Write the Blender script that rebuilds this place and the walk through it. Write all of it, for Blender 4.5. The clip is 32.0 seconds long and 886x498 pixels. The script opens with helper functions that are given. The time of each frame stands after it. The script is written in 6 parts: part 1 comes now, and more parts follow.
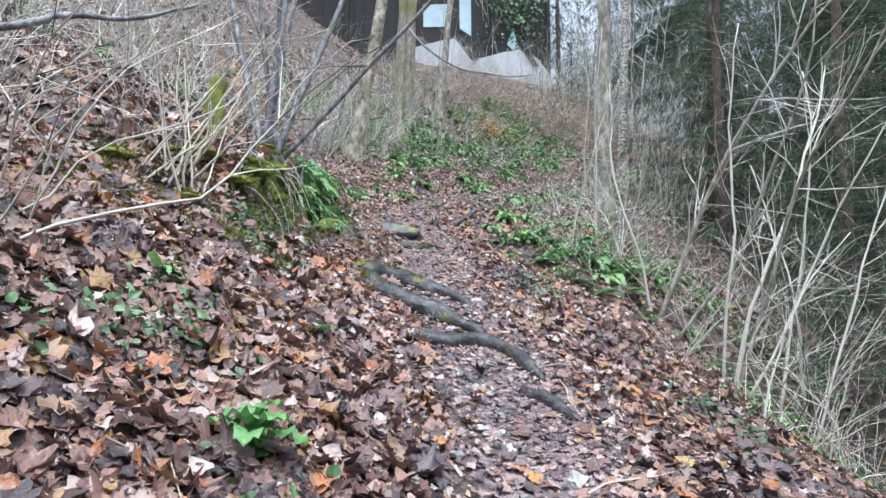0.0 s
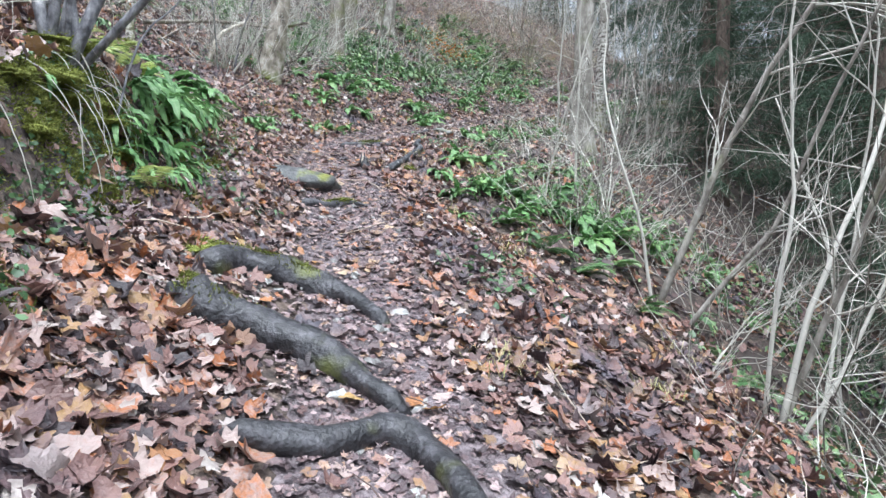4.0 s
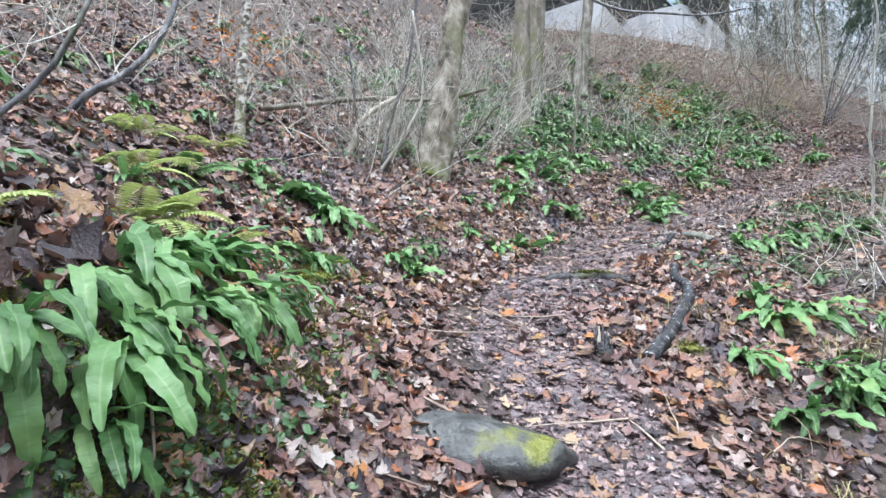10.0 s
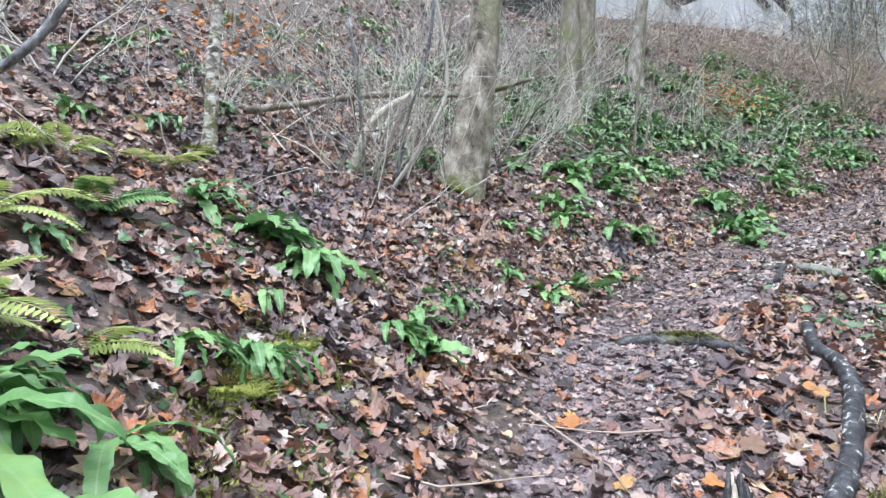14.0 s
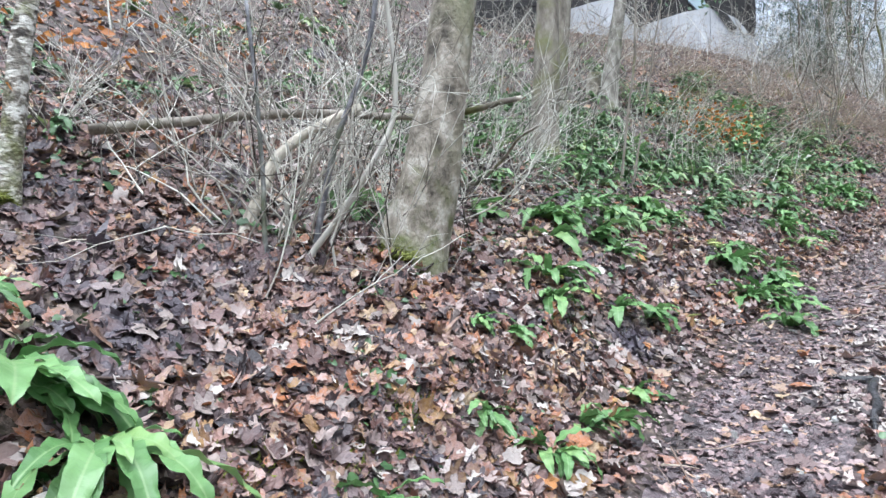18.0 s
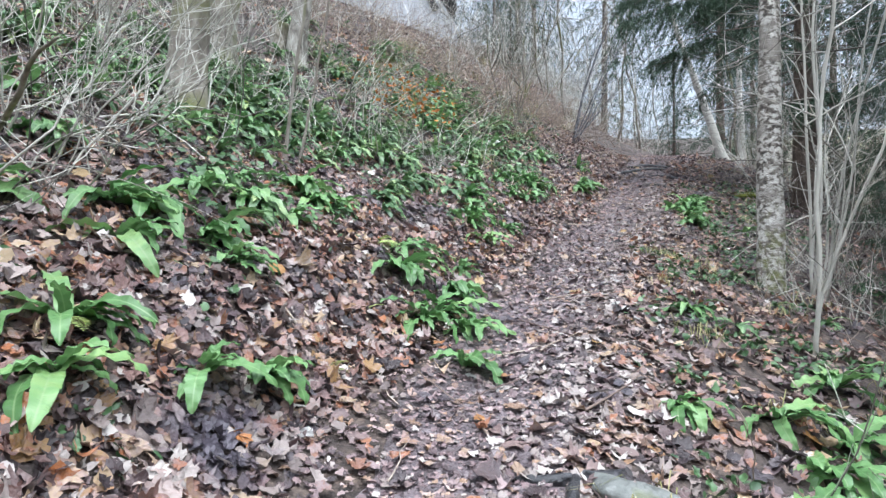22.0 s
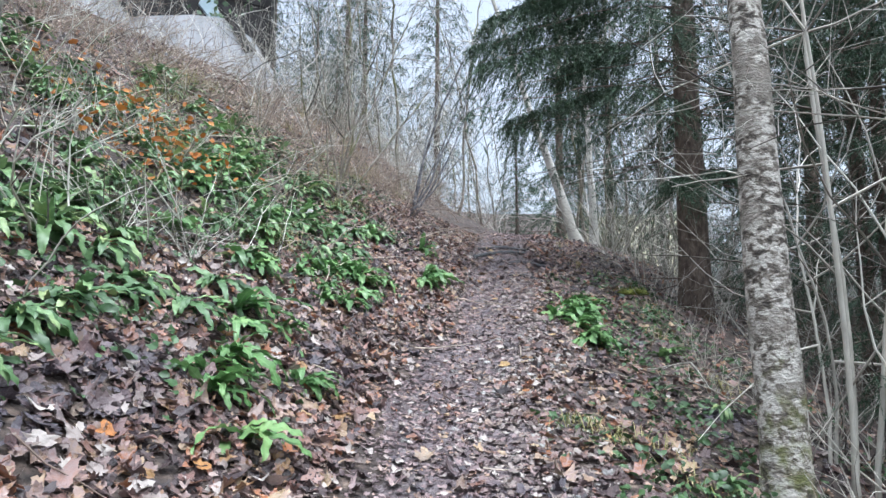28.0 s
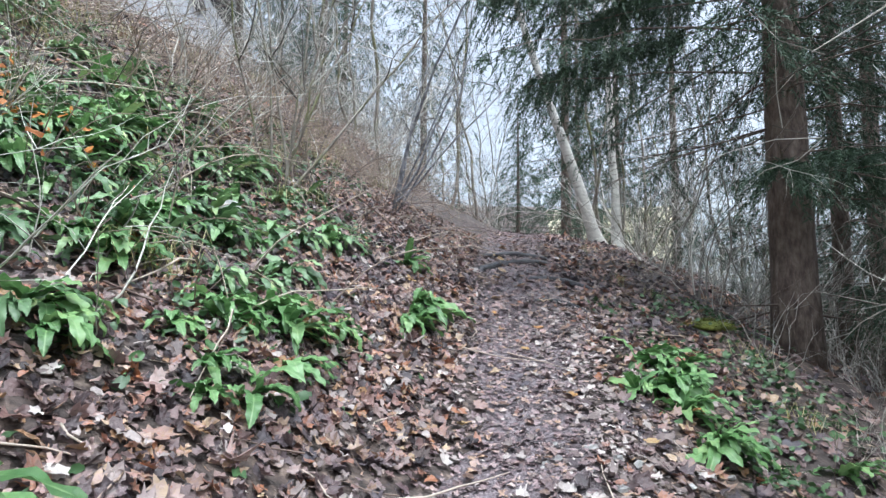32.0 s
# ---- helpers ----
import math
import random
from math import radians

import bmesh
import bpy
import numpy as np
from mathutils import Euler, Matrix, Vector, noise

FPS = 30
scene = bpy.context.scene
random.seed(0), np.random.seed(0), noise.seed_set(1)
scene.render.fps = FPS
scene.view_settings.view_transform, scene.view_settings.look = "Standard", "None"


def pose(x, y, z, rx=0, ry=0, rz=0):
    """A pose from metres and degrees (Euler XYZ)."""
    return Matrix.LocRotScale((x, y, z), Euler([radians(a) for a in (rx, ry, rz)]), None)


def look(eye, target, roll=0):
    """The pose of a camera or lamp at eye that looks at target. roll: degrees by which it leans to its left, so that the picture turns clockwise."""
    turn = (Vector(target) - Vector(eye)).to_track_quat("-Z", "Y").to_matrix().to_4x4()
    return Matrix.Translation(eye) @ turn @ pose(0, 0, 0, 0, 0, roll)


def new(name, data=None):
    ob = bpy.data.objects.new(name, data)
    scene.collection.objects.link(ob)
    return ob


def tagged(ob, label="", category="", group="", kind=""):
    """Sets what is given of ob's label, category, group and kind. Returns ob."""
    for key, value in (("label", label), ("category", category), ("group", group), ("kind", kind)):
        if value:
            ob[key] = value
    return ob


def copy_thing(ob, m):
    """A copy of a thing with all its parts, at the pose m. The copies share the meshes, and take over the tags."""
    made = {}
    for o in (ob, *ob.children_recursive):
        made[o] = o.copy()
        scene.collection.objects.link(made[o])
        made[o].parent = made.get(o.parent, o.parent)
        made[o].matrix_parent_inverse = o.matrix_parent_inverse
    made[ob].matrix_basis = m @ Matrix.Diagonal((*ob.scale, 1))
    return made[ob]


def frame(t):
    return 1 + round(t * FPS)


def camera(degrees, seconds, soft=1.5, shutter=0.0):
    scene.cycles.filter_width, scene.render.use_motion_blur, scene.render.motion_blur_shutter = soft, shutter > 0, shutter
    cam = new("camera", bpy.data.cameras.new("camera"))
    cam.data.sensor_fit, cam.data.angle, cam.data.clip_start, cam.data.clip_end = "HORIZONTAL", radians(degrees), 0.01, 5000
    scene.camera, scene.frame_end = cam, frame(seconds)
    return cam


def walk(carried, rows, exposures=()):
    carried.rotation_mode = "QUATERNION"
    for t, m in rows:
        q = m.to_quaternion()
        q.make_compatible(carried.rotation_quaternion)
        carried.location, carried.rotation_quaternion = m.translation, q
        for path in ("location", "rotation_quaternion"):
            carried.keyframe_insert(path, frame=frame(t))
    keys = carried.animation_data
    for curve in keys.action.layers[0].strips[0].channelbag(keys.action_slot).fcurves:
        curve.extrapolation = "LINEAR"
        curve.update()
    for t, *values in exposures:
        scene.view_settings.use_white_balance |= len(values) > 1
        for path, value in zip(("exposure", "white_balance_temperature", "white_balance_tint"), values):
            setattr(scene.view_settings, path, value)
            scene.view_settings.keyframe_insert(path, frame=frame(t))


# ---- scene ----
cam = camera(67.61, 32.0, soft=1.45)
PATH = [
    (0.0, pose(0.000, 0.000, 1.500, 94.10, 0.35, 2.02)),
    (0.5, pose(0.114, 0.268, 1.522, 93.33, 0.23, -0.33)),
    (1.0, pose(0.106, 0.551, 1.591, 91.45, 0.26, -2.00)),
    (1.5, pose(0.123, 0.831, 1.646, 90.49, 0.13, -2.22)),
    (2.0, pose(0.178, 1.143, 1.725, 89.86, -0.28, -2.68)),
    (2.5, pose(0.139, 1.493, 1.778, 89.81, -0.48, -2.51)),
    (4.5, pose(0.255, 2.997, 2.042, 87.90, -0.27, -0.32)),
    (5.0, pose(0.188, 3.347, 2.169, 87.92, -0.39, 2.70)),
    (5.5, pose(0.086, 3.677, 2.250, 89.48, -0.29, 5.33)),
    (6.0, pose(0.053, 4.045, 2.292, 90.34, -0.23, 6.80)),
    (6.5, pose(-0.049, 4.406, 2.440, 91.21, 0.06, 8.72)),
    (7.0, pose(-0.172, 4.704, 2.552, 92.66, 0.01, 11.01)),
    (7.5, pose(-0.191, 4.976, 2.576, 93.21, 0.03, 11.77)),
    (8.0, pose(-0.189, 5.276, 2.613, 93.38, 0.21, 11.88)),
    (8.5, pose(-0.294, 5.534, 2.734, 93.50, 0.52, 12.76)),
    (9.0, pose(-0.379, 5.791, 2.899, 93.57, 0.43, 13.95)),
    (9.5, pose(-0.447, 6.053, 2.943, 93.35, 0.50, 13.85)),
    (10.0, pose(-0.479, 6.345, 3.068, 93.13, 0.45, 13.55)),
    (10.5, pose(-0.567, 6.568, 3.148, 92.42, 0.58, 14.42)),
    (11.0, pose(-0.653, 6.796, 3.131, 92.26, 0.68, 16.87)),
    (11.5, pose(-0.681, 7.049, 3.242, 92.35, 0.66, 18.99)),
    (12.0, pose(-0.688, 7.288, 3.315, 92.57, 0.73, 18.28)),
    (12.5, pose(-0.693, 7.465, 3.394, 93.06, 0.65, 17.33)),
    (13.0, pose(-0.753, 7.563, 3.466, 93.18, 0.83, 17.78)),
    (13.5, pose(-0.794, 7.697, 3.482, 93.32, 0.66, 17.96)),
    (14.0, pose(-0.771, 7.929, 3.487, 93.08, 0.68, 17.25)),
    (14.5, pose(-0.788, 8.187, 3.539, 93.15, 0.78, 16.71)),
    (16.5, pose(-1.000, 9.019, 3.752, 93.79, 0.02, 15.35)),
    (17.0, pose(-1.025, 9.295, 3.851, 93.08, -0.49, 14.36)),
    (17.5, pose(-1.165, 9.517, 3.953, 93.25, -0.46, 14.31)),
    (18.0, pose(-1.250, 9.640, 4.076, 93.94, -0.29, 12.95)),
    (18.5, pose(-1.211, 9.801, 4.050, 93.56, -0.36, 8.49)),
    (19.0, pose(-1.093, 10.069, 4.096, 92.99, -0.16, 4.08)),
    (19.5, pose(-1.114, 10.298, 4.129, 92.88, -0.10, 1.86)),
    (20.0, pose(-1.099, 10.504, 4.199, 92.75, -0.23, 0.95)),
    (20.5, pose(-0.956, 10.728, 4.196, 92.08, -0.43, -2.65)),
    (21.0, pose(-0.915, 10.974, 4.281, 91.48, -0.43, -7.52)),
    (21.5, pose(-0.856, 11.222, 4.352, 91.27, -0.56, -10.12)),
    (22.0, pose(-0.705, 11.538, 4.411, 91.51, -0.48, -11.61)),
    (22.5, pose(-0.656, 11.886, 4.486, 92.30, -0.34, -12.34)),
    (23.0, pose(-0.632, 12.158, 4.583, 92.81, -0.40, -12.48)),
    (23.5, pose(-0.634, 12.361, 4.559, 93.03, -0.34, -12.52)),
    (24.0, pose(-0.472, 12.607, 4.601, 93.11, -0.36, -11.40)),
    (24.5, pose(-0.362, 12.842, 4.780, 94.44, -0.19, -10.26)),
    (25.0, pose(-0.367, 13.055, 4.912, 96.65, -0.29, -11.57)),
    (25.5, pose(-0.259, 13.253, 4.909, 98.93, -0.28, -14.92)),
    (26.0, pose(-0.109, 13.513, 4.945, 100.26, -0.20, -18.98)),
    (26.5, pose(0.041, 13.844, 4.991, 100.59, -0.24, -21.73)),
    (28.5, pose(0.697, 15.486, 5.241, 96.66, -0.17, -27.01)),
    (29.0, pose(0.826, 15.834, 5.322, 96.54, -0.20, -27.11)),
    (29.5, pose(0.961, 16.167, 5.388, 96.37, -0.27, -27.25)),
    (30.0, pose(1.147, 16.495, 5.470, 96.34, -0.34, -27.78)),
    (30.5, pose(1.285, 16.839, 5.529, 96.41, -0.35, -28.04)),
    (31.0, pose(1.441, 17.198, 5.561, 96.28, -0.42, -28.30)),
    (31.5, pose(1.644, 17.583, 5.647, 96.30, -0.39, -28.48)),
    (32.0, pose(1.832, 17.965, 5.794, 96.66, -0.51, -27.93)),
]
walk(cam, PATH, [(0.0, 1.25, 5680, 5.5), (32.0, 1.25, 5680, 5.5)])

# ---------------- light ----------------
world = bpy.data.worlds.new("overcast_sky")
scene.world = world
world.use_nodes = True
wn, wl = world.node_tree.nodes, world.node_tree.links
wn.clear()
sky = wn.new("ShaderNodeTexSky")
sky.sky_type = "NISHITA"
sky.sun_disc = False
sky.sun_elevation = radians(74)
sky.sun_rotation = radians(165)
sky.air_density = 1.0
sky.dust_density = 6.0
sky.ozone_density = 1.0
hsv = wn.new("ShaderNodeHueSaturation")
hsv.inputs["Saturation"].default_value = 0.33
bgn = wn.new("ShaderNodeBackground")
bgn.inputs["Strength"].default_value = 0.15
wout = wn.new("ShaderNodeOutputWorld")
wl.new(sky.outputs[0], hsv.inputs["Color"])
wl.new(hsv.outputs[0], bgn.inputs["Color"])
wl.new(bgn.outputs[0], wout.inputs["Surface"])

sun = new("sun", bpy.data.lights.new("sun", "SUN"))
sun.data.energy = 0.9
sun.data.angle = radians(60)
sun.data.color = (0.97, 0.98, 1.0)
sun.matrix_world = look((math.sin(radians(165)) * math.cos(radians(74)), math.cos(radians(165)) * math.cos(radians(74)), math.sin(radians(74))), (0, 0, 0))


# ---------------- materials ----------------
def mat(name, ramp, scale=8.0, detail=6.0, rough=0.8, bump=0.3, bump_scale=None, metal=0.0, spec=0.5,
        stretch=(1, 1, 1), island=0.0, obj=0.0, coat=0.0, second=None, translucent=0.0, distort=0.0, foot=None):
    """Noise-driven colour ramp with fine relief. island / obj: share of colour picked at random per piece."""
    m = bpy.data.materials.new(name)
    m.use_nodes = True
    n, l = m.node_tree.nodes, m.node_tree.links
    b = n["Principled BSDF"]
    tc = n.new("ShaderNodeTexCoord")
    mp = n.new("ShaderNodeMapping")
    mp.inputs["Scale"].default_value = stretch
    l.new(tc.outputs["Object"], mp.inputs["Vector"])
    nz = n.new("ShaderNodeTexNoise")
    nz.inputs["Scale"].default_value = scale
    nz.inputs["Detail"].default_value = detail
    nz.inputs["Roughness"].default_value = 0.62
    nz.inputs["Distortion"].default_value = distort
    l.new(mp.outputs[0], nz.inputs["Vector"])
    fac = nz.outputs["Fac"]
    share = island or obj
    if share:
        src = n.new("ShaderNodeNewGeometry").outputs["Random Per Island"] if island else n.new("ShaderNodeObjectInfo").outputs["Random"]
        mx = n.new("ShaderNodeMix")
        mx.inputs[0].default_value = share
        l.new(fac, mx.inputs[2])
        l.new(src, mx.inputs[3])
        fac = mx.outputs[0]
    cr = n.new("ShaderNodeValToRGB")
    els = cr.color_ramp.elements
    els[0].position, els[0].color = ramp[0][0], (*ramp[0][1], 1)
    els[1].position, els[1].color = ramp[-1][0], (*ramp[-1][1], 1)
    for p, c in ramp[1:-1]:
        els.new(p).color = (*c, 1)
    l.new(fac, cr.inputs[0])
    col = cr.outputs[0]
    if second:
        # second = (colour, scale, low, high): patches of another colour
        n2 = n.new("ShaderNodeTexNoise")
        n2.inputs["Scale"].default_value = second[1]
        n2.inputs["Detail"].default_value = 4
        l.new(mp.outputs[0] if len(second) > 4 else tc.outputs["Object"], n2.inputs["Vector"])
        mr = n.new("ShaderNodeMapRange")
        mr.inputs[1].default_value, mr.inputs[2].default_value = second[2], second[3]
        l.new(n2.outputs["Fac"], mr.inputs[0])
        mx2 = n.new("ShaderNodeMix")
        mx2.data_type = "RGBA"
        mx2.inputs["B"].default_value = (*second[0], 1)
        l.new(mr.outputs[0], mx2.inputs["Factor"])
        l.new(col, mx2.inputs["A"])
        col = mx2.outputs["Result"]
    if foot:
        # foot = (colour, height): growth round the foot of a trunk, thinning out upwards in patches
        sx = n.new("ShaderNodeSeparateXYZ")
        l.new(tc.outputs["Object"], sx.inputs[0])
        n3 = n.new("ShaderNodeTexNoise")
        n3.inputs["Scale"].default_value = 9
        n3.inputs["Detail"].default_value = 7
        l.new(tc.outputs["Object"], n3.inputs["Vector"])
        up = n.new("ShaderNodeMapRange")
        up.inputs[1].default_value, up.inputs[2].default_value, up.inputs[3].default_value, up.inputs[4].default_value = 0.0, foot[1], 0.34, 0.0
        l.new(sx.outputs["Z"], up.inputs[0])
        sm = n.new("ShaderNodeMath")
        l.new(up.outputs[0], sm.inputs[0])
        l.new(n3.outputs["Fac"], sm.inputs[1])
        mk = n.new("ShaderNodeMapRange")
        mk.inputs[1].default_value, mk.inputs[2].default_value = 0.72, 0.98
        l.new(sm.outputs[0], mk.inputs[0])
        mx3 = n.new("ShaderNodeMix")
        mx3.data_type = "RGBA"
        mx3.inputs["B"].default_value = (*foot[0], 1)
        l.new(mk.outputs[0], mx3.inputs["Factor"])
        l.new(col, mx3.inputs["A"])
        col = mx3.outputs["Result"]
    l.new(col, b.inputs["Base Color"])
    b.inputs["Roughness"].default_value = rough
    b.inputs["Metallic"].default_value = metal
    b.inputs["Specular IOR Level"].default_value = spec
    b.inputs["Coat Weight"].default_value = coat
    b.inputs["Coat Roughness"].default_value = 0.3
    if bump:
        nb = n.new("ShaderNodeTexNoise")
        nb.inputs["Scale"].default_value = bump_scale or scale * 3
        nb.inputs["Detail"].default_value = 5
        l.new(mp.outputs[0], nb.inputs["Vector"])
        bp = n.new("ShaderNodeBump")
        bp.inputs["Strength"].default_value = bump
        bp.inputs["Distance"].default_value = 0.02
        l.new(nb.outputs["Fac"], bp.inputs["Height"])
        l.new(bp.outputs[0], b.inputs["Normal"])
    if translucent:
        tr = n.new("ShaderNodeBsdfTranslucent")
        l.new(col, tr.inputs["Color"])
        ms = n.new("ShaderNodeMixShader")
        ms.inputs[0].default_value = translucent
        l.new(b.outputs[0], ms.inputs[1])
        l.new(tr.outputs[0], ms.inputs[2])
        l.new(ms.outputs[0], n["Material Output"].inputs["Surface"])
    return m


M = {}
M["soil"] = mat("soil", [(0.30, (0.016, 0.012, 0.010)), (0.45, (0.046, 0.033, 0.027)), (0.56, (0.10, 0.072, 0.058)), (0.68, (0.22, 0.165, 0.13))], 13, 10, 0.75, 1.0, 30,
                second=((0.06, 0.045, 0.04), 1.7, 0.50, 0.66))
M["leaf"] = mat("fallen_leaf", [(0.10, (0.028, 0.021, 0.025)), (0.26, (0.085, 0.053, 0.052)), (0.42, (0.190, 0.105, 0.090)), (0.56, (0.300, 0.178, 0.150)), (0.64, (0.33, 0.195, 0.075)), (0.69, (0.321, 0.214, 0.184)), (0.745, (0.38, 0.129, 0.035)), (0.80, (0.371, 0.265, 0.235)), (0.96, (0.523, 0.445, 0.408))],
                42, 6, 0.36, 0.5, 70, island=0.80, translucent=0.12, second=((0.10, 0.085, 0.105), 1.2, 0.50, 0.72))
M["leafgrey"] = mat("weathered_leaf", [(0.10, (0.030, 0.022, 0.024)), (0.27, (0.090, 0.064, 0.064)), (0.42, (0.190, 0.128, 0.120)), (0.55, (0.290, 0.205, 0.185)), (0.61, (0.332, 0.192, 0.087)), (0.66, (0.332, 0.227, 0.209)), (0.76, (0.364, 0.146, 0.061)), (0.80, (0.407, 0.288, 0.270)), (0.88, (0.492, 0.353, 0.214)), (0.96, (0.640, 0.545, 0.490))],
                    42, 6, 0.36, 0.5, 70, island=0.80, translucent=0.12, second=((0.10, 0.088, 0.105), 1.2, 0.50, 0.72))
M["leafone"] = mat("single_fallen_leaf", [(0.05, (0.10, 0.06, 0.045)), (0.3, (0.24, 0.14, 0.095)), (0.5, (0.42, 0.30, 0.22)), (0.65, (0.42, 0.17, 0.05)), (0.8, (0.46, 0.30, 0.12)), (0.95, (0.50, 0.41, 0.32))], 14, 4, 0.4, 0.35, 60, obj=0.85, translucent=0.12)
M["leafbit"] = mat("trodden_leaf", [(0.05, (0.042, 0.031, 0.034)), (0.36, (0.125, 0.084, 0.086)), (0.58, (0.235, 0.164, 0.165)), (0.78, (0.385, 0.29, 0.28)), (0.86, (0.35, 0.22, 0.14)), (0.92, (0.50, 0.41, 0.38)), (0.98, (0.62, 0.54, 0.50))],
                   42, 6, 0.34, 0.5, 70, island=0.82)
M["leafpale"] = mat("bleached_leaf", [(0.1, (0.13, 0.098, 0.09)), (0.4, (0.28, 0.225, 0.205)), (0.65, (0.42, 0.36, 0.33)), (0.9, (0.60, 0.545, 0.50))], 42, 6, 0.45, 0.5, 70, island=0.75, translucent=0.1)
M["bark"] = mat("grey_bark", [(0.3, (0.10, 0.085, 0.07)), (0.5, (0.23, 0.20, 0.165)), (0.72, (0.40, 0.37, 0.32))], 9, 8, 0.85, 0.6, 40, stretch=(1, 1, 0.45),
                second=((0.15, 0.16, 0.05), 2.2, 0.50, 0.68))
M["mottled"] = mat("mottled_bark", [(0.36, (0.07, 0.06, 0.047)), (0.43, (0.19, 0.165, 0.13)), (0.53, (0.32, 0.28, 0.23)), (0.62, (0.50, 0.46, 0.40))], 7.5, 9, 0.85, 0.8, 45, stretch=(1, 1, 0.7),
                   second=((0.14, 0.15, 0.06), 1.5, 0.52, 0.70), foot=((0.115, 0.13, 0.04), 1.2))
M["twig"] = mat("twig_bark", [(0.22, (0.07, 0.06, 0.048)), (0.38, (0.24, 0.22, 0.185)), (0.55, (0.48, 0.455, 0.40)), (0.75, (0.72, 0.695, 0.625))], 6, 5, 0.7, 0.0, island=0.7)
M["greybark"] = mat("pale_grey_bark", [(0.34, (0.12, 0.105, 0.088)), (0.5, (0.28, 0.255, 0.22)), (0.66, (0.47, 0.44, 0.39))], 8, 8, 0.85, 0.7, 40, stretch=(1, 1, 0.5),
                    second=((0.15, 0.165, 0.07), 1.8, 0.56, 0.72))
M["twigred"] = mat("bramble_cane", [(0.2, (0.10, 0.066, 0.056)), (0.5, (0.30, 0.225, 0.18)), (0.75, (0.52, 0.44, 0.36))], 3, 4, 0.8, 0.0, island=0.7)
M["darkbark"] = mat("hazel_bark", [(0.34, (0.05, 0.049, 0.055)), (0.48, (0.145, 0.142, 0.155)), (0.60, (0.26, 0.255, 0.27)), (0.70, (0.40, 0.39, 0.39))], 14, 9, 0.5, 0.8, 36, stretch=(1, 1, 0.6),
                    second=((0.10, 0.115, 0.035), 1.6, 0.58, 0.72))
M["whitebark"] = mat("white_birch_bark", [(0.30, (0.16, 0.15, 0.13)), (0.42, (0.5, 0.48, 0.43)), (0.7, (0.66, 0.64, 0.58))], 7, 6, 0.8, 0.4, 30, stretch=(1, 1, 2.5))
M["birch"] = mat("lichened_birch_bark", [(0.37, (0.05, 0.042, 0.036)), (0.445, (0.14, 0.12, 0.10)), (0.49, (0.27, 0.24, 0.205)), (0.525, (0.52, 0.49, 0.445)), (0.68, (0.70, 0.675, 0.62))], 13, 15, 0.85, 1.0, 40, stretch=(1, 1, 1.5), distort=0.35,
                 second=((0.30, 0.27, 0.235), 3.2, 0.50, 0.66), foot=((0.17, 0.18, 0.065), 1.8))
M["sprucebark"] = mat("spruce_bark", [(0.3, (0.07, 0.052, 0.043)), (0.5, (0.16, 0.122, 0.10)), (0.72, (0.28, 0.228, 0.19))], 16, 8, 0.9, 0.9, 40, stretch=(1, 1, 0.4))
M["needle"] = mat("spruce_needles", [(0.0, (0.02, 0.04, 0.022)), (0.5, (0.045, 0.085, 0.045)), (1.0, (0.085, 0.135, 0.075))], 4, 3, 0.55, 0.0, island=0.7)
M["frond"] = mat("hart_tongue_frond", [(0.14, (0.056, 0.125, 0.040)), (0.40, (0.120, 0.245, 0.080)), (0.66, (0.205, 0.36, 0.135)), (0.84, (0.28, 0.415, 0.145)), (0.97, (0.40, 0.46, 0.12))], 8, 6, 0.38, 0.35, 24, stretch=(2.2, 0.6, 1), obj=0.5, translucent=0.2)
M["seedling"] = mat("seedling_leaf_green", [(0.2, (0.085, 0.20, 0.06)), (0.5, (0.155, 0.315, 0.105)), (0.8, (0.25, 0.42, 0.17))], 16, 5, 0.4, 0.3, 40, translucent=0.25)
M["frondmix"] = mat("fern_clump_green", [(0.14, (0.042, 0.088, 0.036)), (0.42, (0.118, 0.212, 0.088)), (0.70, (0.245, 0.37, 0.17)), (0.92, (0.43, 0.48, 0.18))], 6, 4, 0.36, 0.2, 30, island=0.6, translucent=0.15)
M["yfern"] = mat("yellowing_fern", [(0.0, (0.28, 0.36, 0.10)), (0.5, (0.46, 0.54, 0.18)), (1.0, (0.64, 0.66, 0.36))], 6, 3, 0.5, 0.0, island=0.5, translucent=0.25)
M["ivy"] = mat("ivy_leaf", [(0.0, (0.03, 0.06, 0.025)), (0.5, (0.06, 0.12, 0.045)), (0.85, (0.11, 0.20, 0.08)), (1.0, (0.2, 0.26, 0.06))], 6, 3, 0.4, 0.0, island=0.7, translucent=0.1)
M["moss"] = mat("moss", [(0.25, (0.06, 0.066, 0.017)), (0.5, (0.17, 0.19, 0.034)), (0.75, (0.35, 0.375, 0.08))], 7, 8, 0.95, 1.0, 90)
M["root"] = mat("wet_root_bark", [(0.3, (0.012, 0.012, 0.013)), (0.5, (0.032, 0.030, 0.033)), (0.72, (0.11, 0.105, 0.115))], 14, 9, 0.42, 0.6, 45, stretch=(1, 1, 1),
                second=((0.11, 0.12, 0.03), 2.6, 0.60, 0.72))
M["stone"] = mat("limestone", [(0.3, (0.20, 0.19, 0.18)), (0.55, (0.40, 0.39, 0.37)), (0.8, (0.58, 0.57, 0.55))], 9, 6, 0.6, 0.5, 40, obj=0.3)
M["slab"] = mat("grey_flat_stone", [(0.3, (0.10, 0.105, 0.095)), (0.55, (0.20, 0.205, 0.19)), (0.8, (0.32, 0.325, 0.30))], 9, 8, 0.55, 0.6, 40, second=((0.12, 0.13, 0.05), 7.0, 0.56, 0.70))
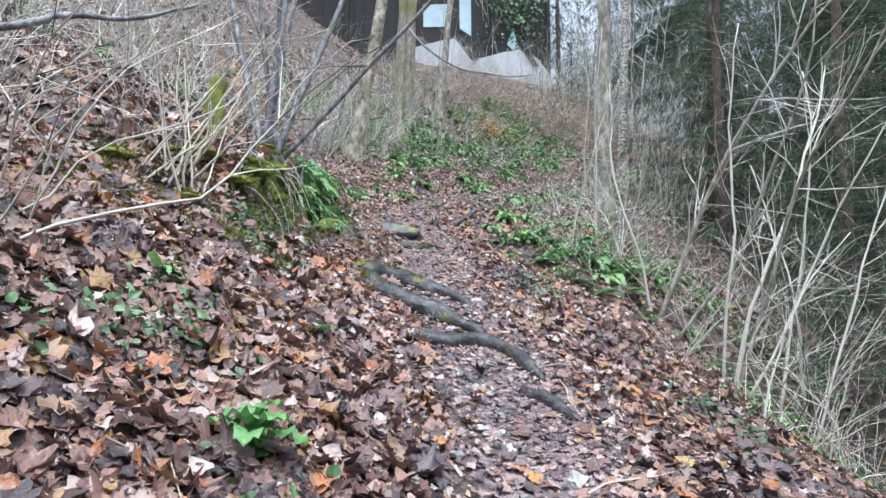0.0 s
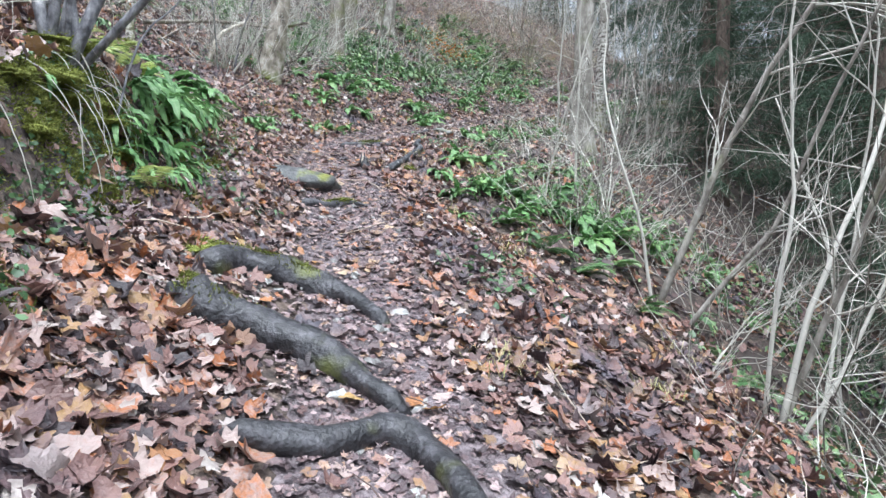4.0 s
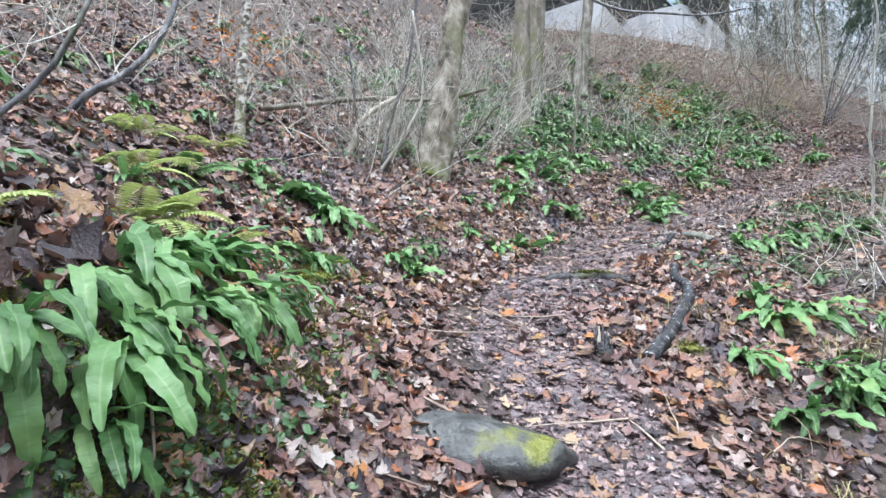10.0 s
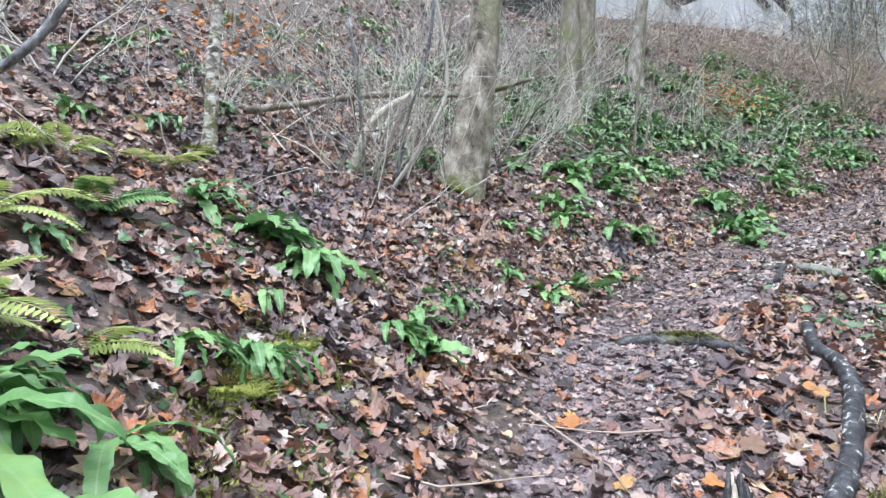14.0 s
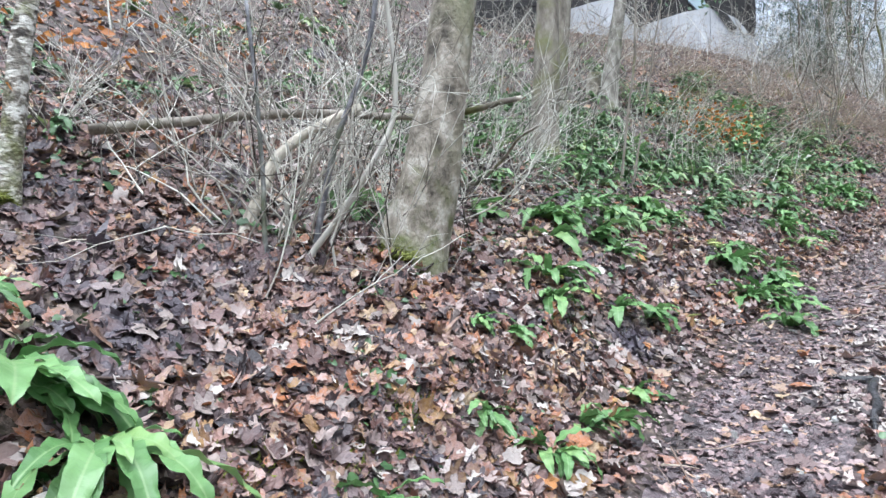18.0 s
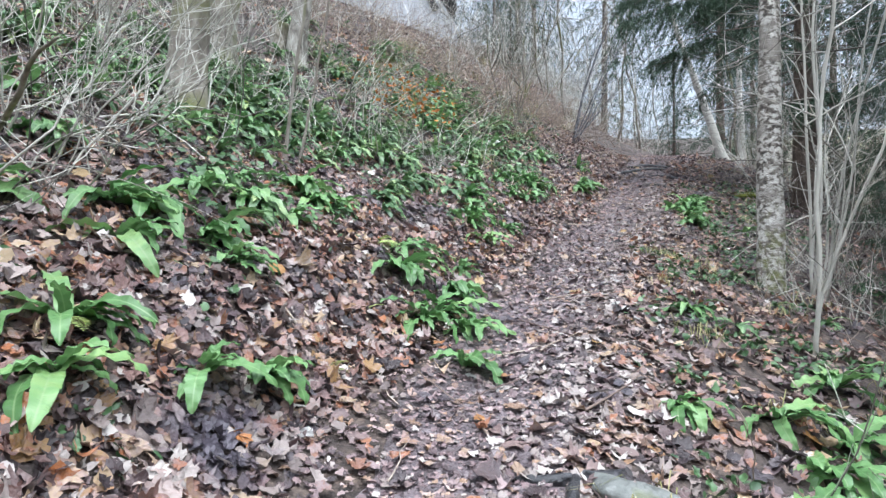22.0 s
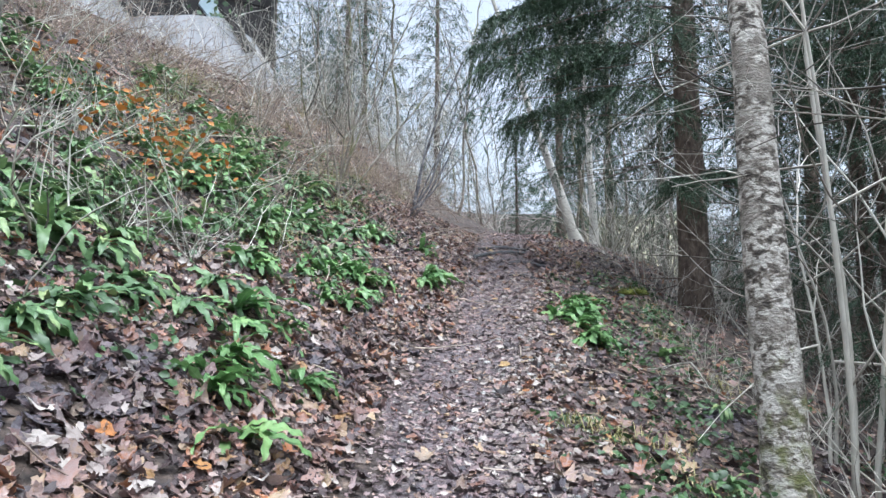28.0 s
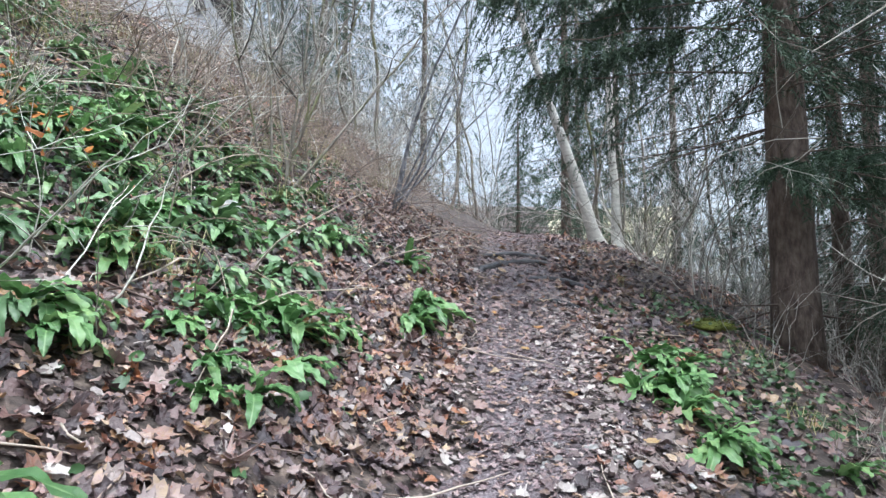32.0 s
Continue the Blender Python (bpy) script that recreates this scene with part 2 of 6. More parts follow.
M["rock"] = mat("mossy_rock", [(0.3, (0.035, 0.036, 0.035)), (0.55, (0.08, 0.082, 0.08)), (0.8, (0.18, 0.178, 0.17))], 9, 8, 0.42, 0.8, 30, second=((0.18, 0.19, 0.03), 5.0, 0.56, 0.66))
M["wall"] = mat("pale_render", [(0.3, (0.36, 0.365, 0.38)), (0.55, (0.50, 0.505, 0.525)), (0.8, (0.62, 0.625, 0.64))], 1.4, 8, 0.9, 0.15, 30, stretch=(1, 1, 0.4))
M["panel"] = mat("pale_blue_board", [(0.3, (0.36, 0.48, 0.55)), (0.7, (0.52, 0.64, 0.69))], 2, 5, 0.6, 0.05)
M["timber"] = mat("dark_timber", [(0.3, (0.012, 0.011, 0.012)), (0.6, (0.03, 0.027, 0.027)), (0.8, (0.06, 0.053, 0.05))], 5, 6, 0.8, 0.4, 20, stretch=(1, 1, 6))
M["mud"] = mat("trodden_mud", [(0.28, (0.055, 0.043, 0.046)), (0.5, (0.148, 0.116, 0.123)), (0.70, (0.33, 0.278, 0.287))], 16, 10, 0.32, 1.0, 55, second=((0.06, 0.047, 0.045), 1.3, 0.5, 0.68))
M["log"] = mat("lichened_log_bark", [(0.42, (0.018, 0.018, 0.022)), (0.55, (0.05, 0.05, 0.056)), (0.60, (0.13, 0.13, 0.135)), (0.635, (0.60, 0.60, 0.58))], 24, 9, 0.6, 0.6, 40)
M["deadwood"] = mat("pale_dead_wood", [(0.3, (0.26, 0.225, 0.18)), (0.5, (0.50, 0.45, 0.37)), (0.75, (0.72, 0.67, 0.57))], 14, 7, 0.8, 0.6, 40, stretch=(1, 1, 0.4))
M["grass"] = mat("dry_grass", [(0.0, (0.18, 0.20, 0.05)), (0.5, (0.36, 0.33, 0.15)), (1.0, (0.52, 0.46, 0.28))], 4, 3, 0.7, 0.0, island=0.8, translucent=0.2)
M["orange"] = mat("beech_leaf_orange", [(0.0, (0.28, 0.085, 0.015)), (0.5, (0.48, 0.18, 0.035)), (1.0, (0.60, 0.29, 0.08))], 6, 3, 0.6, 0.0, island=0.7, translucent=0.2)
M["field"] = mat("far_meadow", [(0.3, (0.255, 0.232, 0.136)), (0.7, (0.360, 0.330, 0.230))], 0.4, 4, 0.9, 0.0)

# the frond's pale midrib lies along its own x axis
nt = M["frond"].node_tree
bs = nt.nodes["Principled BSDF"]
was = bs.inputs["Base Color"].links[0].from_socket
tcn, sep, absn, rib = nt.nodes.new("ShaderNodeTexCoord"), nt.nodes.new("ShaderNodeSeparateXYZ"), nt.nodes.new("ShaderNodeMath"), nt.nodes.new("ShaderNodeMapRange")
absn.operation = "ABSOLUTE"
rib.inputs[1].default_value, rib.inputs[2].default_value, rib.inputs[3].default_value, rib.inputs[4].default_value = 0.001, 0.0035, 0.7, 0.0
mixn = nt.nodes.new("ShaderNodeMix")
mixn.data_type = "RGBA"
mixn.inputs["B"].default_value = (0.30, 0.42, 0.20, 1)
nt.links.new(tcn.outputs["Object"], sep.inputs[0])
nt.links.new(sep.outputs["Y"], absn.inputs[0])
nt.links.new(absn.outputs[0], rib.inputs[0])
nt.links.new(rib.outputs[0], mixn.inputs["Factor"])
nt.links.new(was, mixn.inputs["A"])
nt.links.new(mixn.outputs["Result"], bs.inputs["Base Color"])


# ---------------- mesh helpers ----------------
class Build:
    """Collects triangles and quads, then becomes one mesh."""

    def __init__(self):
        self.v, self.f, self.n = [], [], 0

    def add(self, verts, faces):
        verts = np.asarray(verts, float)
        self.v.append(verts)
        self.f.extend([tuple(i + self.n for i in f) for f in faces])
        self.n += len(verts)

    def tube(self, pts, radii, sides=5, cap=True, wobble=0.0, rng=None):
        pts = np.asarray(pts, float)
        k = len(pts)
        tang = np.gradient(pts, axis=0)
        tang /= np.linalg.norm(tang, axis=1)[:, None] + 1e-9
        ref = np.array([1.0, 0, 0]) if abs(tang[0][0]) < 0.8 else np.array([0, 1.0, 0])
        u = np.cross(tang, ref)
        u /= np.linalg.norm(u, axis=1)[:, None] + 1e-9
        w = np.cross(tang, u)
        a = np.linspace(0, 2 * math.pi, sides, endpoint=False)
        r = np.asarray(radii, float)[:, None] * np.ones((1, sides))
        if wobble:
            # slow swellings along the stem and round it, no rings
            ph = rng.uniform(0, 6.283, 6)
            kk = np.arange(k)[:, None] * min(1.0, 8.0 / k)
            swell = np.sin(1.3 * kk + ph[0]) * np.cos(a[None] + ph[1] + 0.35 * kk) + 0.7 * np.sin(2.3 * kk + 2 * a[None] + ph[2]) + 0.5 * np.cos(3.1 * kk - 3 * a[None] + ph[3])
            r = r * (1 + 0.45 * wobble * swell)
        ring = pts[:, None, :] + r[:, :, None] * (np.cos(a)[None, :, None] * u[:, None, :] + np.sin(a)[None, :, None] * w[:, None, :])
        faces = []
        for i in range(k - 1):
            for j in range(sides):
                j2 = (j + 1) % sides
                faces.append((i * sides + j, i * sides + j2, (i + 1) * sides + j2, (i + 1) * sides + j))
        if cap:
            faces.append(tuple(range((k - 1) * sides, k * sides)))
            faces.append(tuple(range(sides - 1, -1, -1)))
        self.add(ring.reshape(-1, 3), faces)

    def mesh(self, name, material, smooth=True):
        me = bpy.data.meshes.new(name)
        me.from_pydata(np.concatenate(self.v).tolist() if self.v else [], [], self.f)
        me.materials.append(material)
        if smooth:
            me.polygons.foreach_set("use_smooth", [True] * len(me.polygons))
        me.update()
        return me


def fast_mesh(name, verts, tris, material, smooth=False):
    """A large triangle mesh from arrays."""
    me = bpy.data.meshes.new(name)
    me.vertices.add(len(verts))
    me.vertices.foreach_set("co", np.asarray(verts, np.float32).ravel())
    me.loops.add(len(tris) * 3)
    me.loops.foreach_set("vertex_index", np.asarray(tris, np.int32).ravel())
    me.polygons.add(len(tris))
    me.polygons.foreach_set("loop_start", np.arange(0, len(tris) * 3, 3, dtype=np.int32))
    me.polygons.foreach_set("loop_total", np.full(len(tris), 3, np.int32))
    if smooth:
        me.polygons.foreach_set("use_smooth", np.ones(len(tris), bool))
    me.materials.append(material)
    me.update(calc_edges=True)
    return me


def part(name, data, parent, label="", m=None):
    """data: a mesh. Links it as one part under a thing or a part."""
    ob = new(name, data)
    ob.parent = parent
    if m is not None:
        ob.matrix_basis = m
    if label:
        tagged(ob, label)
    return ob


def thing(name, label, category, m=None, group="", kind=""):
    ob = new(name)
    if m is not None:
        ob.matrix_basis = m
    return tagged(ob, label, category, group, kind)


# ---------------- the lie of the land ----------------
LINE = [(0.9, -8, -1.75), (0.6, -2, -0.40), (0.45, 1.5, 0.30), (0.35, 4.0, 0.85), (-0.1, 6.2, 1.45), (-0.4, 8.9, 2.20), (-0.95, 10.6, 2.75), (-0.75, 12.1, 3.12),
        (-0.2, 14.0, 3.58), (1.2, 16.5, 4.15), (3.0, 19.7, 4.80), (4.0, 21.0, 5.20), (5.5, 23.2, 5.95), (6.7, 25.2, 6.65), (8.2, 27.3, 7.30), (10.0, 29.5, 7.80), (13.0, 33.0, 7.95), (22.0, 44.0, 7.4)]


def spline(ctrl, per=14):
    c = np.array(ctrl, float)
    c = np.vstack([2 * c[0] - c[1], c, 2 * c[-1] - c[-2]])
    out = []
    for i in range(1, len(c) - 2):
        p0, p1, p2, p3 = c[i - 1:i + 3]
        for t in np.linspace(0, 1, per, endpoint=False):
            out.append(0.5 * (2 * p1 + (p2 - p0) * t + (2 * p0 - 5 * p1 + 4 * p2 - p3) * t * t + (3 * p1 - p0 - 3 * p2 + p3) * t ** 3))
    out.append(c[-2])
    return np.array(out)


TRAIL = spline(LINE)
TRAIL[:, 2] -= 0.10
TANG = np.gradient(TRAIL[:, :2], axis=0)
TANG /= np.linalg.norm(TANG, axis=1)[:, None]


def soft(x, w=0.3):
    return 0.5 * (x + np.sqrt(x * x + w * w))


def step(x, a, b):
    t = np.clip((x - a) / (b - a), 0, 1)
    return t * t * (3 - 2 * t)


def side(x, y):
    """Signed distance from the trail's middle (left is positive), trail height, and y along the trail."""
    x, y = np.broadcast_arrays(np.asarray(x, float), np.asarray(y, float))
    shape = x.shape
    p = np.stack([x.ravel(), y.ravel()], 1)
    d, z, s = np.empty(len(p)), np.empty(len(p)), np.empty(len(p))
    a, b = TRAIL[:-1], TRAIL[1:]
    ab = b[:, :2] - a[:, :2]
    for i in range(0, len(p), 20000):
        q = p[i:i + 20000]
        ap = q[:, None, :] - a[None, :, :2]
        w = np.clip((ap * ab).sum(2) / (ab * ab).sum(1), 0, 1)
        off = ap - w[:, :, None] * ab
        dd = (off ** 2).sum(2)
        k = dd.argmin(1)
        r = np.arange(len(q))
        o, near = off[r, k], dd[r, k]
        d[i:i + 20000] = np.sign(ab[k, 0] * o[:, 1] - ab[k, 1] * o[:, 0]) * np.sqrt(near)
        g = np.exp(-(dd - near[:, None]) / (0.02 + 0.22 * near[:, None])) + 1e-12
        g /= g.sum(1)[:, None]
        z[i:i + 20000] = (g * (a[None, :, 2] + w * (b[:, 2] - a[:, 2])[None])).sum(1)
        s[i:i + 20000] = (g * (a[None, :, 1] + w * (b[:, 1] - a[:, 1])[None])).sum(1)
    return d.reshape(shape), z.reshape(shape), s.reshape(shape)


def waves(x, y):
    """Small uneven relief."""
    return (0.035 * np.sin(1.9 * x + 0.7 * np.sin(1.3 * y)) * np.cos(1.6 * y + 0.9 * np.sin(1.1 * x))
            + 0.02 * np.sin(4.7 * x + 1.3 * y) * np.cos(4.1 * y - 2.2 * x) + 0.008 * np.sin(11.3 * x - 4 * y) * np.cos(10.1 * y + 5 * x))


def height(x, y):
    d, z, s = side(x, y)
    l, r = np.maximum(d, 0), np.maximum(-d, 0)
    slope = 0.58 - 0.08 * step(s, 20, 24)
    steep = 0.37 * step(s, 18, 25) * (soft(l - 2.3, 0.8) - 0.06 - soft(l - 11, 2))
    left = slope * (soft(l - 0.5) - 0.044) - (0.02 + 0.33 * step(s, 13, 21)) * slope * soft(l - 9.0, 2) - 0.4 * slope * soft(l - 22, 4) - 0.21 * step(s, 17, 24) * (soft(l - 4.6, 1.5) - 0.12)
    bank = (0.33 + 0.2 * step(s, 5.0, 6.0) * (1 - step(s, 7.2, 8.4))) * step(s, 4.6, 5.8) * (1 - step(s, 7.4, 9.6)) * step(l + 0.3 * step(s, 7.6, 8.8), 1.47, 1.95) * (1 - step(l, 3, 6))
    bank = bank + 0.22 * step(s, 11.6, 12.6) * (1 - step(s, 15, 17)) * step(l, 0.6, 1.4)
    fall = 0.40 - 0.18 * step(s, 8.5, 11) + 0.03 * step(s, 13, 15)
    right = -fall * (soft(r - 0.45) - 0.046) - 0.42 * (soft(r - 3.0, 0.8) - 0.05) + 0.5 * soft(r - 14, 4)
    rough = waves(x, y) * (0.45 + 0.8 * step(np.abs(d), 0.5, 1.3))
    dish = -0.03 * np.exp(-(d / 0.45) ** 2)
    far = 1 - step(np.abs(d), 40, 90)
    left = left + 3.4 * step(-x, 3.5, 9.5) * step(y, 17, 28)
    return z + (left + steep + bank + right) * far + rough + dish


def ground_normal(x, y):
    e = 0.05
    gx = (height(x + e, y) - height(x - e, y)) / (2 * e)
    gy = (height(x, y + e) - height(x, y - e)) / (2 * e)
    n = np.stack([-gx, -gy, np.ones_like(gx)], -1)
    return n / np.linalg.norm(n, axis=-1, keepdims=True)


def H(x, y):
    return float(height(np.array([x]), np.array([y]))[0])


def on_trail(s, d):
    """World x, y at trail ordinate s (its y) and d metres to the left of its middle."""
    k = np.clip(np.searchsorted(TRAIL[:, 1], s), 1, len(TRAIL) - 1)
    w = (s - TRAIL[k - 1, 1]) / (TRAIL[k, 1] - TRAIL[k - 1, 1])
    c = TRAIL[k - 1, :2] + np.asarray(w)[..., None] * (TRAIL[k, :2] - TRAIL[k - 1, :2])
    t = TANG[k]
    return c[..., 0] - t[..., 1] * d, c[..., 1] + t[..., 0] * d


def stretched(lo, hi, fine_lo, fine_hi, stepsize):
    """Grid lines: fine in the middle, growing towards the ends."""
    mid = np.arange(fine_lo, fine_hi + 1e-6, stepsize)
    out, s, p = [], stepsize, fine_hi
    while p < hi:
        s *= 1.16
        p += s
        out.append(p)
    low, s, p = [], stepsize, fine_lo
    while p > lo:
        s *= 1.16
        p -= s
        low.append(p)
    return np.array(low[::-1] + mid.tolist() + out)


gx = stretched(-420, 420, -6, 11, 0.085)
gy = stretched(-420, 520, -2, 30, 0.085)
GX, GY = np.meshgrid(gx, gy, indexing="ij")
GZ = height(GX.ravel(), GY.ravel()).reshape(GX.shape)
nx, ny = GX.shape
ia = np.arange(nx * ny).reshape(nx, ny)
quad = np.stack([ia[:-1, :-1], ia[1:, :-1], ia[1:, 1:], ia[:-1, 1:]], -1).reshape(-1, 4)
ground = new("ground", fast_mesh("ground", np.stack([GX, GY, GZ], -1).reshape(-1, 3), np.vstack([quad[:, :3], quad[:, [0, 2, 3]]]), M["soil"], True))
tagged(ground, "dark damp woodland soil of a sloping hillside with a trodden path", "ground", kind="structure")


# ---------------- stems and trees ----------------
def wander(p, direction, length, steps, bend, rng, droop=0.0):
    """A gently wandering line of points."""
    p, v = np.array(p, float), np.array(direction, float)
    v /= np.linalg.norm(v)
    out = [p.copy()]
    for _ in range(steps):
        v = v + rng.normal(0, bend, 3) + np.array([0, 0, -droop])
        v /= np.linalg.norm(v)
        p = p + v * length / steps
        out.append(p.copy())
    return np.array(out)


def grow(b, p, v, length, r, depth, rng, bend=0.12, fork=4, spread=0.7, droop=0.0, sides=4, taper=0.25, shrink=0.55):
    """A branch with side branches, all into one Build."""
    pts = wander(p, v, length, 5 if depth else 3, bend, rng, droop)
    b.tube(pts, np.linspace(r, r * taper, len(pts)), sides if r > 0.008 else 3, cap=False)
    if depth == 0:
        return
    for _ in range(fork):
        i = rng.integers(1, len(pts) - 1)
        w = pts[i] - pts[i - 1]
        w = w / np.linalg.norm(w) + rng.normal(0, spread, 3)
        grow(b, pts[i], w, length * shrink * rng.uniform(0.7, 1.2), r * 0.5, depth - 1, rng, bend, fork, spread, droop, sides, taper, shrink)


def base_z(x, y, r=0.0):
    return min(H(x + a, y + c) for a, c in ((0, 0), (r, 0), (-r, 0), (0, r), (0, -r)))


def make_tree(name, label, x, y, tall, r, material, seed, lean=(0.0, 0.0), limbs=5, limb_from=0.35, bend=0.03, sides=12, limb_len=None, twigs=2, flare=1.7, group=""):
    """Bare broadleaf tree: trunk, then each limb with its twigs."""
    rng = np.random.default_rng(seed)
    z = base_z(x, y, r)
    t = thing(name, label, "tree", pose(x, y, z), group)
    n = 16
    v = np.array([lean[0], lean[1], 1.0])
    p = np.zeros(3)
    pts = [p.copy()]
    for i in range(n):
        vv = v + rng.normal(0, bend, 3) * np.array([1, 1, 0])
        p = p + vv / np.linalg.norm(vv) * tall / n
        pts.append(p.copy())
    pts = np.array(pts)
    # closer rings towards the foot, which spreads into the ground
    at = np.concatenate([[-0.4, -0.15], np.linspace(0, 1, 10)[:-1] * 1.5, np.arange(1.5, n + 0.01, 0.5)])
    fine = np.stack([np.interp(at, np.arange(n + 1), pts[:, q]) for q in range(3)], 1)
    fine[:2, 2] = at[:2] * 0.6
    h = np.maximum(fine[:, 2], 0)
    rad = r * np.interp(at, [0, n], [1, 0.35]) * (1 + (flare - 1) * 0.75 * np.exp(-h / (1.6 * r + 0.02)) + (flare - 1) * 0.25 * np.exp(-h / 1.2))
    b = Build()
    b.tube(fine, rad, max(sides, 16) if r > 0.06 else 9, wobble=0.16, rng=rng)
    part("trunk", b.mesh(name + "_trunk", M[material]), t)
    for _ in range(limbs):
        i = rng.integers(int(limb_from * n) + 2, n + 1)
        a = rng.uniform(0, 6.28)
        b = Build()
        grow(b, pts[i], (math.cos(a), math.sin(a), rng.uniform(0.3, 1.2)), (limb_len or tall * 0.3) * rng.uniform(0.7, 1.2), r * 0.28, twigs, rng, 0.16, 4, 0.6)
        part("limb", b.mesh(name + "_limb", M["twig" if material != "darkbark" else "darkbark"]), t)
    return t


# ---- the trees beside the trail ----
make_tree("maple_tree", "grey mottled tree leaning beside the trail with moss at its foot", -2.36, 13.5, 9.5, 0.155, "mottled", 3, (0.16, 0.08), 6, 0.30, flare=1.75)
make_tree("maple_tree", "mossy grey tree on the hillside above the trail", -1.9, 18.4, 10, 0.17, "bark", 4, (0.03, 0.03), 6)
make_tree("maple_tree", "slim grey tree on the hillside among ferns", -0.97, 23.3, 9, 0.15, "greybark", 5, (0.12, 0.0), 5)
make_tree("sapling_tree", "thin pale sapling among ferns on the hillside", -0.93, 17.98, 4.5, 0.017, "bark", 105, (0.10, 0.0), 4, 0.3, bend=0.05, limb_len=0.9)
make_tree("sapling_tree", "thin pale sapling among ferns on the hillside", -0.80, 18.1, 4.2, 0.014, "bark", 106, (0.16, 0.03), 4, 0.3, bend=0.05, limb_len=0.9)
make_tree("maple_tree", "mossy thick tree on the upper hillside", -1.95, 21.0, 11, 0.2, "bark", 6, (0.05, 0.0), 6)
make_tree("sapling_tree", "thin pale sapling with spotted bark on the leafy slope", -3.97, 12.2, 6, 0.05, "birch", 7, (0.03, 0.05), 4, 0.3, limb_len=1.0)
make_tree("ash_tree", "pale grey tree at the downhill edge of the trail", 2.95, 14.1, 11, 0.17, "greybark", 8, (0.02, -0.02), 6)
make_tree("birch_tree", "birch with white flaking bark and green lichen beside the trail", 4.2, 17.82, 12, 0.138, "birch", 9, (0.065, 0.08), 5, 0.45, bend=0.012, flare=1.3)
make_tree("white_birch_tree", "slender white leaning birch near the crest of the trail", 10.86, 28.3, 8, 0.115, "whitebark", 10, (-0.28, 0.15), 4, 0.4)
make_tree("white_birch_tree", "slender white birch near the crest of the trail", 11.68, 28.6, 8, 0.10, "whitebark", 11, (0.0, 0.03), 4, 0.4)


# hazel stool on the mossy bank: several dark stems from one foot
def stool(x, y, leans, seed, label, tall=5.0, r=0.036, bark="darkbark", bend=0.022, steps=10, end=0.4, sprays=5, reach=1.2):
    rng = np.random.default_rng(seed)
    t = thing("hazel_bush", label, "bush", pose(x, y, base_z(x, y, 0.1)))
    for k, (lx, ly) in enumerate(leans):
        a = k * 6.283 / len(leans)
        q = (0.10 * math.cos(a) - 0.16 * lx, 0.10 * math.sin(a) - 0.16 * ly, -0.12)
        b = Build()
        pts = wander(q, (lx, ly, 1), tall * rng.uniform(0.7, 1.1), steps, bend, rng)
        rr = r * rng.uniform(0.75, 1.2)
        b.tube(pts, np.linspace(rr, rr * end, len(pts)), 8, wobble=0.1, rng=rng)
        st = part("stem", b.mesh("hazel_stem", M[bark]), t)
        b = Build()
        for _ in range(sprays):
            i = rng.integers(3, steps)
            grow(b, pts[i], rng.normal(0, 0.6, 3) + np.array([0, 0, 0.7]), reach * rng.uniform(0.7, 1.3), 0.010, 2, rng, 0.15, 3, 0.6)
        tagged(part("twig_spray", b.mesh("hazel_twigs", M["twig"]), st), kind="stuff")
    return t


stool(-2.13, 7.06, [(0.98, -0.02), (-0.12, 0.0), (0.06, -0.08), (0.12, 0.12), (0.18, 0.0), (-0.25, 0.1), (0.30, 0.15)], 21, "multi-stemmed dark hazel on the mossy bank beside the trail", tall=5.5, r=0.037)
stool(4.62, 17.62, [(0.03, 0.0), (0.14, 0.03), (-0.04, 0.10), (0.24, -0.05)], 23, "pale multi-stemmed hazel beside the birch", tall=7.5, r=0.021, bark="twig", bend=0.055, steps=18, end=0.14, sprays=9, reach=1.5)
stool(5.25, 18.3, [(0.05, 0.04), (0.18, 0.0), (0.3, 0.1)], 24, "slender pale hazel stems below the trail", tall=6.5, r=0.015, bark="twig", bend=0.075, steps=18, end=0.14, sprays=8, reach=1.4)
stool(3.55, 25.0, [(-0.1, 0.0), (0.12, 0.05), (0.3, -0.1), (0.5, 0.0), (-0.35, 0.1), (0.2, 0.2), (0.05, -0.15), (0.75, 0.1)], 25, "arching multi-stemmed hazel on the bank near the crest", tall=4.6, r=0.016, bark="bark", bend=0.08)
stool(5.7, 26.9, [(0.5, 0.1), (0.35, -0.1), (0.7, 0.0), (0.9, 0.2), (0.15, 0.0), (0.55, -0.3)], 26, "dark arching hazel leaning over the trail at the crest", tall=4.6, r=0.022, bend=0.08)


